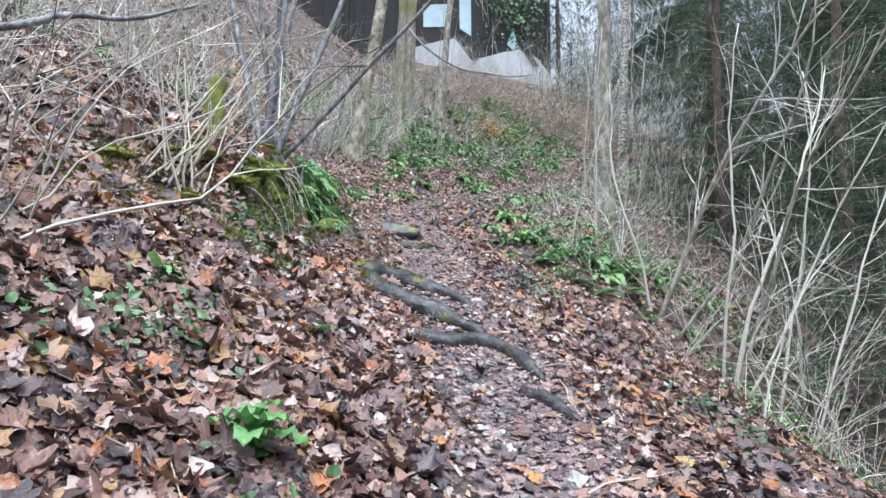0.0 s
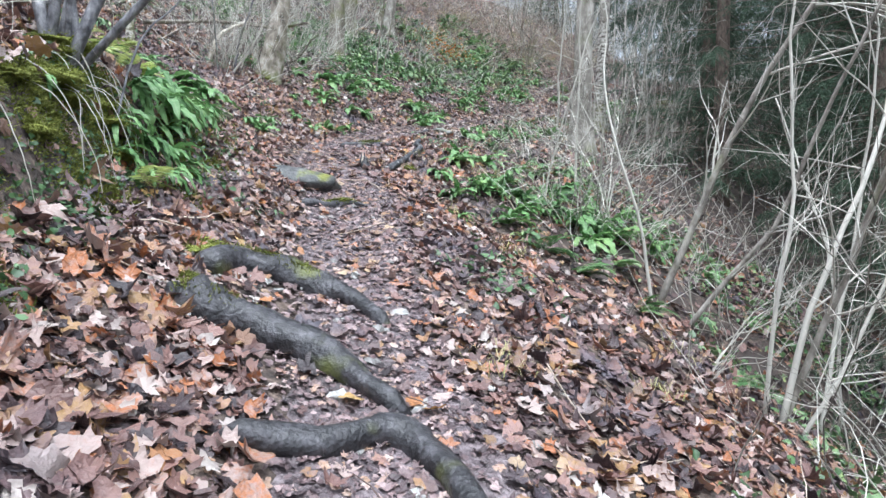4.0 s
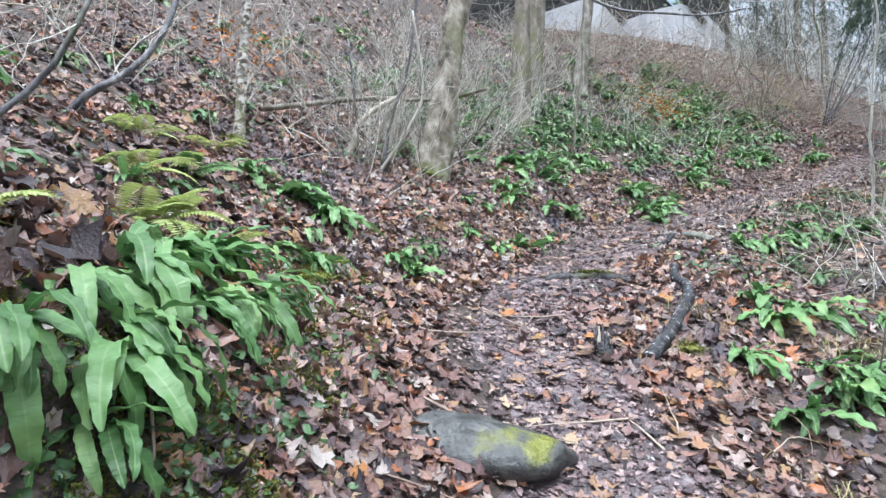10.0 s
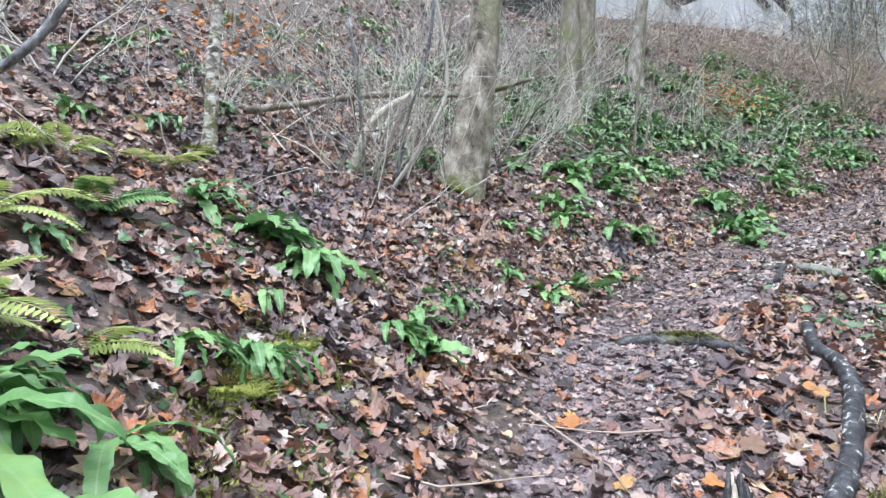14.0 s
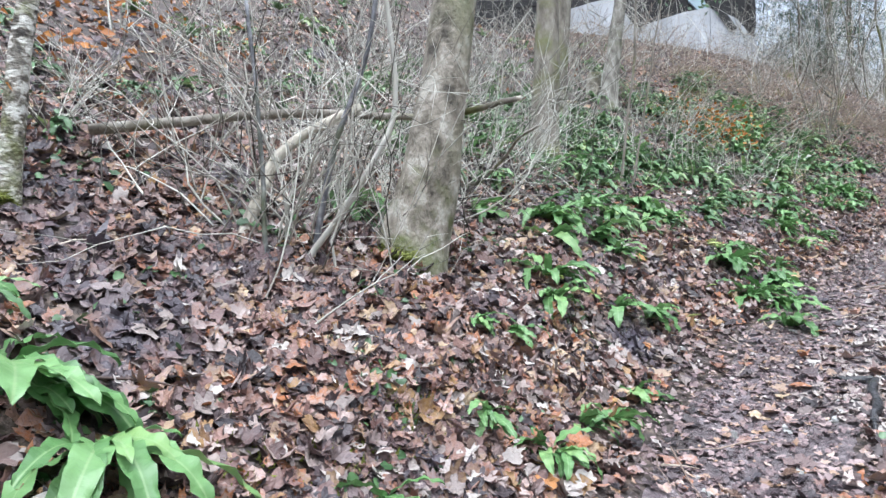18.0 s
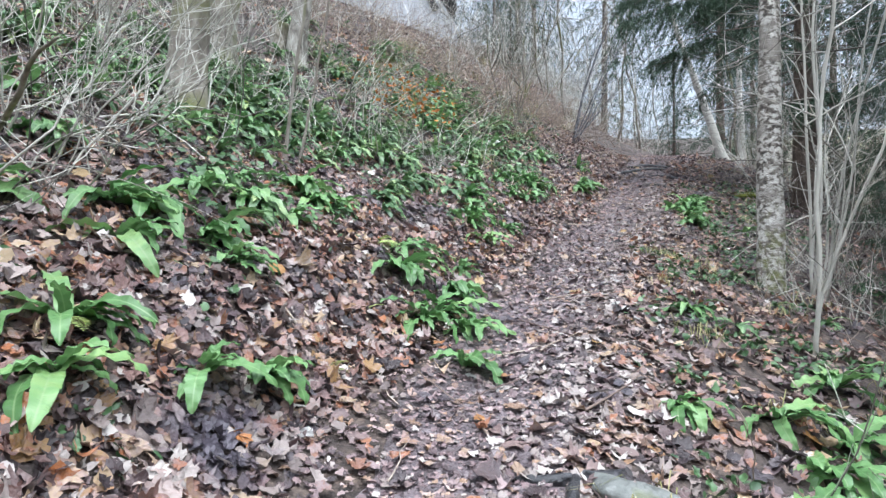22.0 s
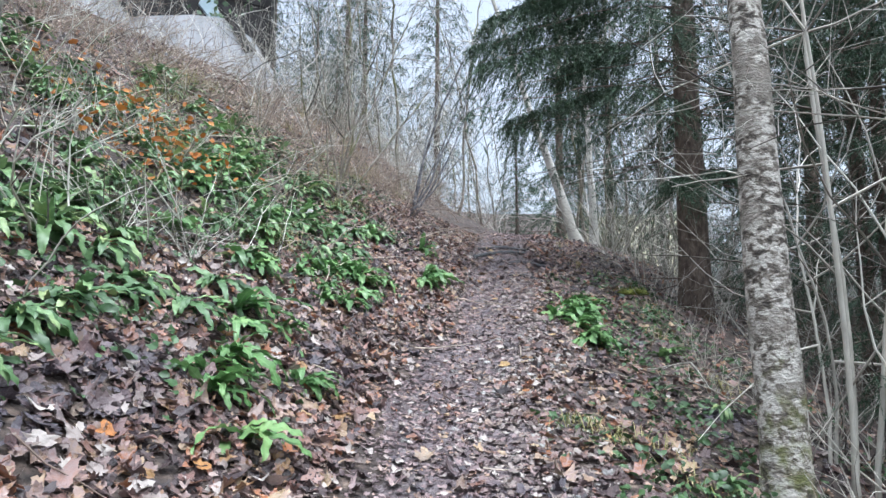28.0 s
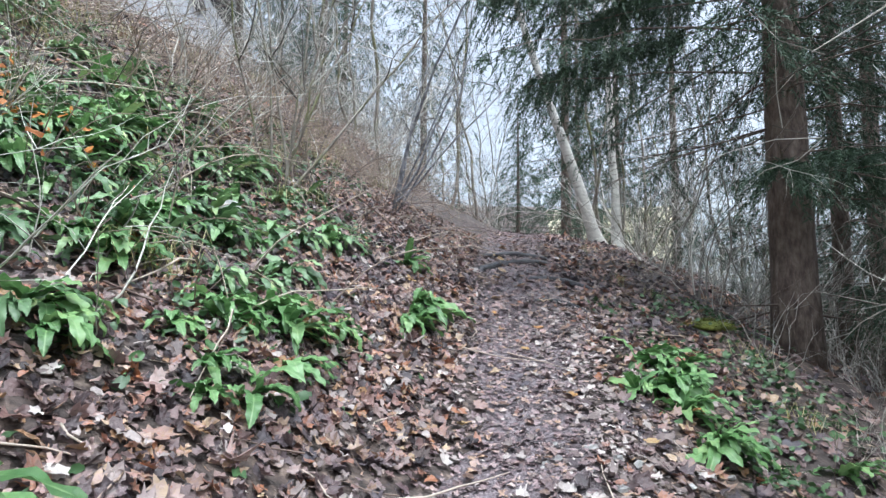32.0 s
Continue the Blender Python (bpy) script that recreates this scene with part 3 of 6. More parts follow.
def spruce(name, label, x, y, tall, r, seed, low=0.12, reach=2.6, whorls=22, dense=1.0, dead=0, group="", lean=(0, 0), extra=(), needle=1.0, hang=1.0):
    """Spruce: trunk, whorled drooping branches with hanging needle sprays, dead lower branches."""
    rng = np.random.default_rng(seed)
    t = thing(name, label, "tree", pose(x, y, base_z(x, y, r)), group)
    b = Build()
    zz = np.linspace(-0.3, tall, 14)
    b.tube(np.stack([zz * lean[0], zz * lean[1], zz], 1), np.concatenate([[r * 1.3], np.linspace(r, r * 0.15, 13)]), 12, wobble=0.08, rng=rng)
    part("trunk", b.mesh("spruce_trunk", M["sprucebark"]), t)
    wood, nv = Build(), []
    for k in range(whorls):
        f = k / whorls
        h = tall * (low + (0.97 - low) * f)
        ln = reach * (1 - 0.85 * f) * rng.uniform(0.8, 1.15)
        for j in range(5):
            a = j * 1.2566 + k * 0.7 + rng.uniform(-0.3, 0.3)
            pts = wander((h * lean[0], h * lean[1], h), (math.cos(a), math.sin(a), 0.05), ln, 6, 0.05, rng, 0.07)
            pts[-2:, 2] += ln * 0.03
            wood.tube(pts, np.linspace(0.018, 0.004, len(pts)), 3, cap=False)
            m = int(26 * dense * ln / 2)
            u = rng.random(m) ** 0.8
            ii = np.clip((u * 6).astype(int), 0, 5)
            w = u * 6 - ii
            q = pts[ii] + (pts[ii + 1] - pts[ii]) * w[:, None]
            nv.append(np.concatenate([q, np.repeat([[math.cos(a), math.sin(a), 0]], m, 0), np.full((m, 1), ln)], 1))
    for h, a, ln in extra:
        pts = wander((0, 0, h), (math.cos(a), math.sin(a), 0.1), ln, 6, 0.05, rng, 0.07)
        wood.tube(pts, np.linspace(0.014, 0.004, len(pts)), 3, cap=False)
        m = int(85 * ln)
        ii = rng.integers(2, 6, m)
        q = pts[ii] + (pts[ii + 1] - pts[ii]) * rng.random((m, 1))
        nv.append(np.concatenate([q, np.repeat([[math.cos(a), math.sin(a), 0]], m, 0), np.full((m, 1), ln)], 1))
    tagged(part("branchwood", wood.mesh("spruce_wood", M["sprucebark"]), t), kind="stuff")
    nv = np.concatenate(nv)
    # each spray: a hanging twig with narrow needle fans
    per = 26
    N = len(nv)
    base = np.repeat(nv[:, :3], per, 0)
    out = np.repeat(nv[:, 3:6], per, 0)
    lat = np.stack([-out[:, 1], out[:, 0], out[:, 2]], 1)
    sgn = np.repeat(rng.choice([-1, 1], N), per)[:, None]
    fl = np.repeat(rng.uniform(0.15, 0.5, N) * hang, per)[:, None]
    k = np.tile(np.linspace(0.1, 1, per), N)[:, None]
    twig = lat * sgn * rng.uniform(0.3, 0.9, (N, 1)).repeat(per, 0) + out * 0.35 + np.array([0, 0, -1.0]) * rng.uniform(0.4, 1.2, (N, 1)).repeat(per, 0)
    pos = base + twig * fl * k
    rnd = rng.normal(0, 0.55, (N * per, 3))
    d1 = twig * 0.8 + rnd
    d1 /= np.linalg.norm(d1, axis=1)[:, None]
    s = rng.uniform(0.04, 0.07, (N * per, 1)) * needle
    n1 = np.cross(d1, rng.normal(0, 1, (N * per, 3)))
    n1 /= np.linalg.norm(n1, axis=1)[:, None]
    v = np.stack([pos - n1 * s * 0.1, pos + n1 * s * 0.1, pos + d1 * s * 1.3], 1).reshape(-1, 3)
    tagged(part("needles", fast_mesh("spruce_needles", v, np.arange(len(v)).reshape(-1, 3), M["needle"]), t), kind="stuff")
    if dead:
        for k in range(dead):
            b = Build()
            h = rng.uniform(0.5, tall * low + 1.5)
            a = rng.uniform(0, 6.28)
            grow(b, (0, 0, h), (math.cos(a), math.sin(a), -0.12), rng.uniform(0.8, 2.4), 0.014, 1, rng, 0.08, 3, 0.5, 0.02)
            part("dead_branch", b.mesh("dead_branch", M["sprucebark"]), t)
    return t


# long drooping boughs on the side towards the trail: height, bearing, length
rb = np.random.default_rng(35)
BOUGHS = tuple((h, rb.uniform(1.9, 3.1), rb.uniform(2.4, 3.7)) for h in np.linspace(4.15, 8.4, 13))

SPRUCES = [
    spruce("spruce_tree", "tall spruce with scaly brown trunk and drooping green boughs", 8.76, 22.66, 16, 0.24, 31, 0.21, 3.7, 26, 1.5, 30, extra=((2.3, 3.6, 1.1), (2.4, 5.4, 1.2), (2.35, 4.5, 1.0)) + BOUGHS, needle=1.15, hang=1.7),
    spruce("spruce_tree", "dark dense spruce on the slope below the trail", 8.6, 15.0, 15, 0.2, 32, 0.06, 3.4, 30, 1.3, 6),
    spruce("spruce_tree", "tall bare-stemmed spruce with dead lower branches", 11.6, 19.2, 17, 0.16, 33, 0.42, 2.6, 20, 0.9, 40),
    spruce("spruce_tree", "slender distant spruce behind the crest of the trail", 9.5, 43.0, 17, 0.17, 34, 0.07, 3.2, 26, 0.48, 4, needle=1.75, hang=1.8),
]
# the wood below and beyond the trail
NEAR_WOOD = [(1, 5.7, 14.8, 0.75), (1, 6.4, 17.2, 0.6), (1, 12.0, 32.8, 0.3), (1, 6.3, 9.6, 0.7), (1, 7.7, 7.4, 0.8), (2, 11.4, 21.2, 0.9), (1, 10.5, 11.5, 1.1), (1, 12.5, 16.5, 1.2), (1, 9.8, 16.4, 1.0), (1, 11.5, 20.0, 1.1), (1, 13.5, 12.0, 1.2), (1, 9.5, 7.5, 1.0), (1, 15.0, 8.5, 1.3), (1, 6.9, 12.2, 0.75), (2, 12.6, 22.3, 1.0), (3, 13.6, 25.0, 1.0), (2, 10.4, 18.0, 0.9), (2, 14.0, 21.6, 1.0), (1, 17.5, 26.5, 1.2), (1, 16.5, 18.5, 1.3), (1, 19.0, 22.5, 1.3)]
FAR_WOOD = [(3, 15.0, 34.5, 1.0), (3, 19.5, 37.0, 1.0), (3, 4.5, 52.0, 1.3), (3, 17.0, 49.0, 1.2), (3, 20.5, 14.0, 1.4), (3, 6.5, 45.0, 1.1), (3, 13.5, 52.0, 1.2), (3, 2.5, 46.0, 1.2), (3, 21.5, 36.0, 1.1), (3, 22.0, 28.0, 1.3), (3, 25.0, 46.0, 1.2), (3, 12.0, 2.5, 1.2), (3, 8.5, -2.0, 1.1), (3, 15.0, -3.0, 1.3), (3, 6.0, -7.0, 1.1), (3, -3.0, -10.0, 1.0), (3, 18.0, 4.0, 1.3)]
rw = np.random.default_rng(5)
for k, x, y, f in NEAR_WOOD + FAR_WOOD:
    c = copy_thing(SPRUCES[k], pose(x, y, base_z(x, y, 0.2), 0, 0, rw.uniform(0, 360)))
    c.scale = (f, f, f * rw.uniform(0.9, 1.1))
    tagged(c, group="spruce wood")

for x, y, f in ((5.5, 33.4, 0.28), (6.3, 34.0, 0.24)):
    c = copy_thing(SPRUCES[1], pose(x, y, base_z(x, y, 0.1), 0, 0, rw.uniform(0, 360)))
    c.scale = (f, f, f)
    tagged(c, "young green conifer beside the house", group="young conifers")


# thin bare trees on and behind the crest
THIN = [make_tree("bare_tree", "thin bare grey tree near the crest", x, y, 8, 0.038, "bark", 500 + i, (rw.normal(0, 0.12), rw.normal(0, 0.12)), 11, 0.10, bend=0.11, limb_len=2.2, group="crest trees") for i, (x, y) in enumerate([(9.2, 31.5), (6.8, 30.0), (12.6, 30.6), (10.8, 33.0)])]
for i in range(44):
    s_, d_ = rw.uniform(27, 42), rw.choice([-1, 1]) * rw.uniform(1.6, 11)
    x, y = (float(q[0]) for q in on_trail(np.array([s_]), np.array([d_])))
    if (29 < y and x < 5.5) or (s_ < 31 and -4 < d_ < 0):
        continue
    c = copy_thing(THIN[rw.integers(4)], pose(x, y, base_z(x, y, 0.1), rw.normal(0, 3), rw.normal(0, 3), rw.uniform(0, 360)))
    f = rw.uniform(0.6, 1.25)
    c.scale = (f, f, f)


# ---------------- bare shrubs, canes and leaning stems ----------------
def shrub(name, label, seed, stems, tall, r, spread, material, side_twigs=7, bend=0.05, depth=1, droop=0.0):
    """Bare shrub: every stem a part, with its own twigs."""
    rng = np.random.default_rng(seed)
    t = thing(name, label, "shrub")
    for k in range(stems):
        b = Build()
        a = rng.uniform(0, 6.283)
        q = (rng.normal(0, 0.1), rng.normal(0, 0.1), -0.12)
        v = (spread * math.cos(a) * rng.uniform(0.2, 1), spread * math.sin(a) * rng.uniform(0.2, 1), 1)
        ln = tall * rng.uniform(0.55, 1.1)
        pts = wander(q, v, ln, 9, bend, rng, droop)
        rr = r * rng.uniform(0.6, 1.2)
        b.tube(pts, np.linspace(rr, rr * 0.3, len(pts)), 4 if r < 0.008 else 5, cap=False)
        for _ in range(side_twigs):
            i = rng.integers(2, 9)
            w = pts[i] - pts[i - 1]
            w = w / np.linalg.norm(w) + rng.normal(0, 0.65, 3)
            grow(b, pts[i], w, min(ln, 2.4) * rng.uniform(0.15, 0.4), rr * 0.45, depth, rng, 0.14, 3, 0.6, droop * 0.5, 3)
        part("stem", b.mesh(name + "_stem", M[material]), t)
    return t


def place(src, x, y, yaw=0.0, f=1.0, tilt=(0, 0), group="", label=""):
    c = copy_thing(src, pose(x, y, H(x, y), tilt[0], tilt[1], yaw))
    c.scale = (f, f, f)
    return tagged(c, label, group=group)


rng = np.random.default_rng(41)
TALL = [shrub("bare_shrub", "thin bare pale-twigged shrub on the wooded slope", 50 + k, 5, 3.2, 0.012, 0.75, "twig", 7, 0.16, 1) for k in range(4)]
FINE = [shrub("bare_shrub", "low tangle of fine pale bare twigs among leaves", 60 + k, 7, 1.6, 0.0075, 1.3, "twig", 5, 0.23, 0) for k in range(4)]
CANE = [shrub("bramble_thicket", "tangle of dry reddish-brown bramble canes on the bank", 70 + k, 9, 1.6, 0.0085, 1.5, "twigred", 2, 0.13, 0, 0.14) for k in range(4)]
WAND = [shrub("bare_shrub", "upright pale multi-stemmed shrub beside the trail", 80 + k, 6, 5.0, 0.02, 0.2, "twig", 12, 0.06, 1) for k in range(2)]
HOME = {}
for group_ in (TALL, FINE, CANE, WAND):
    for s_ in group_:
        HOME[s_] = False


def put(kind, x, y, f=1.0, group=""):
    """First use moves the model itself, later ones copy it."""
    free = [s_ for s_ in kind if not HOME[s_]]
    src = free[0] if free else kind[rng.integers(len(kind))]
    m = pose(x, y, H(x, y), rng.normal(0, 5), rng.normal(0, 5), rng.uniform(0, 360))
    if not HOME[src]:
        src.matrix_basis = m
        HOME[src] = True
        c = src
    else:
        c = copy_thing(src, m)
    c.scale = (f, f, f)
    return tagged(c, group=group)


def spread_put(kind, count, s0, s1, d0, d1, f0, f1, group):
    for _ in range(count):
        s_, d_ = rng.uniform(s0, s1), rng.uniform(d0, d1)
        x, y = on_trail(np.array([s_]), np.array([d_]))
        put(kind, float(x[0]), float(y[0]), rng.uniform(f0, f1), group)


# uphill side
for x, y, f in ((-2.25, 5.0, 0.6), (-2.5, 4.7, 0.65), (-2.2, 5.5, 0.6), (-2.8, 5.4, 0.7), (-2.3, 6.4, 0.7), (-1.95, 5.7, 0.5), (-2.6, 6.0, 0.7)):
    put(FINE, x, y, f, "bank twigs")
put(FINE, -2.9, 13.0, 1.0, "slope twigs"), put(FINE, -2.3, 13.95, 0.7, "slope twigs"), put(FINE, -2.5, 14.4, 1.0, "slope twigs")
put(FINE, -2.6, 13.4, 1.2, "slope twigs"), put(FINE, -3.1, 13.9, 1.2, "slope twigs"), put(TALL, -2.9, 12.9, 0.7, "slope shrubs")
spread_put(FINE, 20, 12.8, 21, 2.4, 6, 0.7, 1.3, "slope twigs")
spread_put(FINE, 9, 12.3, 15.4, 1.9, 3.4, 0.8, 1.2, "slope twigs")
spread_put(TALL, 9, 13, 24, 4.0, 9, 0.7, 1.1, "slope shrubs")
spread_put(TALL, 8, 3, 12, 3.5, 9, 0.7, 1.1, "slope shrubs")
spread_put(FINE, 8, 3, 12, 3.0, 7, 0.7, 1.2, "slope twigs")
spread_put(CANE, 30, 22.0, 31, 3.4, 8, 0.6, 1.1, "bramble bank")
for _ in range(60):
    x = rng.uniform(-1.0, 6.4)
    put(CANE, x, 25.2 + max(0.0, x - 2.8) * 0.85 + rng.uniform(0, 3.2), rng.uniform(0.7, 1.2), "bramble bank")
spread_put(TALL, 12, 24, 34, 3.5, 8, 0.8, 1.2, "bramble bank shrubs")
for _ in range(28):
    put(CANE, rng.uniform(-4, 4), rng.uniform(27.5, 33.5), rng.uniform(0.8, 1.3), "bramble bank")
for _ in range(12):
    put(FINE, rng.uniform(-6, -1.8), rng.uniform(15, 24), rng.uniform(0.8, 1.3), "slope twigs")
spread_put(CANE, 30, 24.5, 31, 1.1, 3.6, 0.6, 1.0, "bramble bank")
spread_put(TALL, 5, 27, 32, 1.3, 3.2, 0.6, 0.9, "bramble bank shrubs")
spread_put(TALL, 16, 2, 11, 3.0, 9, 0.7, 1.1, "slope shrubs")
spread_put(FINE, 14, 1.5, 6, 2.6, 6, 0.8, 1.3, "slope twigs")
# downhill side
spread_put(FINE, 4, 2, 8, -5.5, -2.6, 0.7, 1.2, "twigs below the trail")
spread_put(FINE, 26, 24, 33, -6.5, -1.6, 0.9, 1.4, "crest twigs")
spread_put(FINE, 16, 16.5, 25, -3.4, -1.5, 0.45, 0.8, "twigs below the trail")
spread_put(TALL, 6, 6, 13, -6.5, -3.2, 0.8, 1.2, "shrubs below the trail")
spread_put(FINE, 7, 4, 14, -5.5, -2.6, 0.7, 1.1, "twigs below the trail")
put(WAND, 4.6, 15.3, 0.8, "stems by the birch"), put(WAND, 5.4, 16.6, 0.9, "stems by the birch")
spread_put(TALL, 6, 16, 24, -6.5, -3.4, 0.9, 1.3, "shrubs below the trail")
spread_put(TALL, 18, 25, 36, -8, -1.6, 1.0, 1.7, "crest shrubs")
spread_put(TALL, 14, 30, 40, 1.0, 8, 1.0, 1.9, "crest shrubs")


def stems(p, v, ln, r, k, bend, droop, rng_):
    """Many thin wandering three-sided stems at once: verts, triangles and the lines they follow."""
    n = len(p)
    v = v / np.linalg.norm(v, axis=1)[:, None]
    line = [p]
    for _ in range(k - 1):
        v = v + rng_.normal(0, bend, (n, 3)) + np.array([0, 0, -droop])
        v /= np.linalg.norm(v, axis=1)[:, None]
        line.append(line[-1] + v * (ln / (k - 1))[:, None])
    line = np.stack(line, 1)
    t = np.gradient(line, axis=1)
    t /= np.linalg.norm(t, axis=2)[:, :, None] + 1e-9
    u = np.cross(t, np.array([0.83, 0.41, 0.37]))
    u /= np.linalg.norm(u, axis=2)[:, :, None] + 1e-9
    w = np.cross(t, u)
    rad = r[:, None] * np.linspace(1, 0.35, k)[None]
    a = np.arange(3) * 2.0944
    ring = line[:, :, None, :] + rad[:, :, None, None] * (np.cos(a)[:, None] * u[:, :, None, :] + np.sin(a)[:, None] * w[:, :, None, :])
    q = np.array([(i * 3 + j, i * 3 + (j + 1) % 3, (i + 1) * 3 + (j + 1) % 3, (i + 1) * 3 + j) for i in range(k - 1) for j in range(3)])
    q = np.vstack([q[:, :3], q[:, [0, 2, 3]]])
    return ring.reshape(-1, 3), (np.arange(n)[:, None, None] * 3 * k + q[None]).reshape(-1, 3), line


def thicket(label, count, s0, s1, d0, d1, lo, hi, r, material, seed, lean=0.35, bend=0.16, droop=0.0, side_twigs=3, forks=2):
    """Bare twigs too many to count, growing from the slope, each forking."""
    rng_ = np.random.default_rng(seed)
    cs, cd = rng_.uniform(s0, s1, count // 7), rng_.uniform(d0, d1, count // 7)
    i = rng_.integers(0, len(cs), count)
    x, y = on_trail(np.clip(cs[i] + rng_.normal(0, 0.3, count), -5, 43), cd[i] + rng_.normal(0, 0.3, count))
    p = np.stack([x, y, height(x, y) - 0.04], 1)
    v = rng_.normal(0, lean, (count, 3)) * np.array([1, 1, 0]) + ground_normal(x, y) * 0.5 + np.array([0, 0, 0.5])
    ln = rng_.uniform(lo, hi, count)
    V, T, m = [], [], 0
    rr = r * rng_.uniform(0.6, 1.3, count)
    k = 8
    for gen in range(forks):
        vv, tt, line = stems(p, v, ln, rr, k, bend, droop, rng_)
        V.append(vv), T.append(tt + m)
        m += len(vv)
        if gen == forks - 1:
            break
        many = side_twigs if gen == 0 else 2
        src = np.repeat(np.arange(len(p)), many)
        at = rng_.integers(1, k - 1, len(src))
        along = line[src, at + 1] - line[src, at]
        along /= np.linalg.norm(along, axis=1)[:, None] + 1e-9
        p, v = line[src, at], along + rng_.normal(0, 0.6, (len(src), 3))
        ln, rr = ln[src] * rng_.uniform(0.2, 0.5, len(src)), rr[src] * 0.6
        k = 5 if gen == 0 else 3
    return tagged(new("twig_thicket", fast_mesh("twig_thicket", np.concatenate(V), np.concatenate(T), M[material], True)), label, "twigs", kind="stuff")


thicket("pale bare twigs standing over the ferny hillside", 330, 13, 27, 2.4, 8.5, 0.6, 2.0, 0.0065, "twig", 801, side_twigs=2)
thicket("grey twigs tangled round the leaning tree", 130, 12.3, 15.0, 1.6, 3.4, 0.5, 1.7, 0.0055, "twig", 802, 0.6, 0.2, forks=3)
thicket("arching dry bramble canes and stalks on the bank near the crest", 900, 20.5, 32, 1.5, 9, 0.5, 1.6, 0.0075, "twigred", 803, 0.9, 0.14, 0.16, 1)
thicket("pale twigs on the leafy slope above the lower trail", 130, 3, 13, 3.4, 8, 0.4, 1.6, 0.0055, "twig", 804, side_twigs=2)
thicket("pale bare twigs high on the hillside", 240, 8, 30, 6.5, 14, 0.7, 2.2, 0.008, "twig", 811, 0.5, 0.2, 0.0, 2)
thicket("tangled bare twigs on the slope below the trail", 130, 1, 13.5, -6.5, -2.4, 0.6, 2.2, 0.0065, "twig", 805, 0.6, 0.2, 0.0, 3, 3)
thicket("tangled bare twigs below the upper trail", 200, 15.5, 27, -6.0, -2.2, 0.4, 1.4, 0.006, "twig", 806, 0.6, 0.2, 0.0, 2)
thicket("dead brown twigs under the spruces below the trail", 260, 18, 28, -11, -4.5, 1.0, 4.0, 0.008, "sprucebark", 812, 0.9, 0.2, 0.03, 4, 3)
thicket("pale dead stalks on the slope below the lower trail", 220, 4, 15, -6.5, -2.0, 0.4, 1.6, 0.006, "twig", 813, 0.7, 0.2, 0.06, 3, 2)
thicket("dry bramble stalks along the downhill edge of the trail", 300, 1, 27, -2.6, -1.0, 0.15, 0.6, 0.0035, "twigred", 807, 0.8, 0.2, 0.10, 2)
thicket("thin bare shrubs crowding the crest", 130, 26.5, 36, -8, -1.7, 1.4, 4.2, 0.011, "bark", 808, 0.35, 0.14, 0.0, 5, 3)
thicket("thin bare shrubs along the top of the bank", 150, 26.5, 37, 1.6, 9, 1.2, 3.6, 0.010, "twig", 809, 0.35, 0.14, 0.0, 4, 3)


def leaner(x, y, lx, ly, ln, r, seed, label="pale bare stem leaning over the slope below the trail"):
    rng_ = np.random.default_rng(seed)
    t = thing("leaning_sapling", label, "sapling", pose(x, y, H(x, y)), "leaning saplings")
    b = Build()
    pts = wander((0, 0, -0.15), (lx, ly, 1), ln, 14, 0.075, rng_)
    b.tube(pts, np.linspace(r, r * 0.35, len(pts)), 7, wobble=0.1, rng=rng_)
    part("stem", b.mesh("leaning_stem", M["twig" if r < 0.03 else "greybark"]), t)
    for _ in range(9):
        i = rng_.integers(2, 13)
        w = pts[i] - pts[i - 1]
        b = Build()
        grow(b, pts[i], w / np.linalg.norm(w) + rng_.normal(0, 0.5, 3), ln * rng_.uniform(0.15, 0.35), r * 0.35, 2, rng_, 0.12, 3, 0.5)
        tagged(part("branch", b.mesh("leaning_branch", M["twig"]), t), kind="stuff")


for i, (x, y, lx, ly, ln, r) in enumerate([(2.75, 9.75, 0.45, 0.1, 5.5, 0.045), (2.95, 9.5, 0.5, -0.1, 5.0, 0.03), (2.95, 7.6, 0.22, 0.1, 5.0, 0.028), (3.0, 7.7, 0.36, -0.05, 5.0, 0.03), (2.88, 7.65, 0.14, 0.05, 4.5, 0.02), (3.05, 7.55, 0.5, 0.1, 4.5, 0.018), (4.7, 9.6, 0.2, 0.0, 4.5, 0.024), (2.5, 5.8, 0.2, 0.1, 2.2, 0.012),
                                            (3.6, 7.2, 0.25, 0.1, 4.5, 0.018), (2.6, 9.4, 0.12, 0.2, 4.0, 0.02), (4.0, 8.8, 0.3, 0.2, 5.0, 0.025), (1.75, 11.0, 0.02, 0.02, 3.2, 0.014), (2.79, 15.58, 0.0, 0.04, 4.4, 0.02), (2.95, 15.75, 0.14, 0.05, 4.0, 0.014), (2.3, 11.6, -0.03, 0.05, 4.0, 0.02)]):
    leaner(x, y, lx, ly, ln, r, 300 + i)


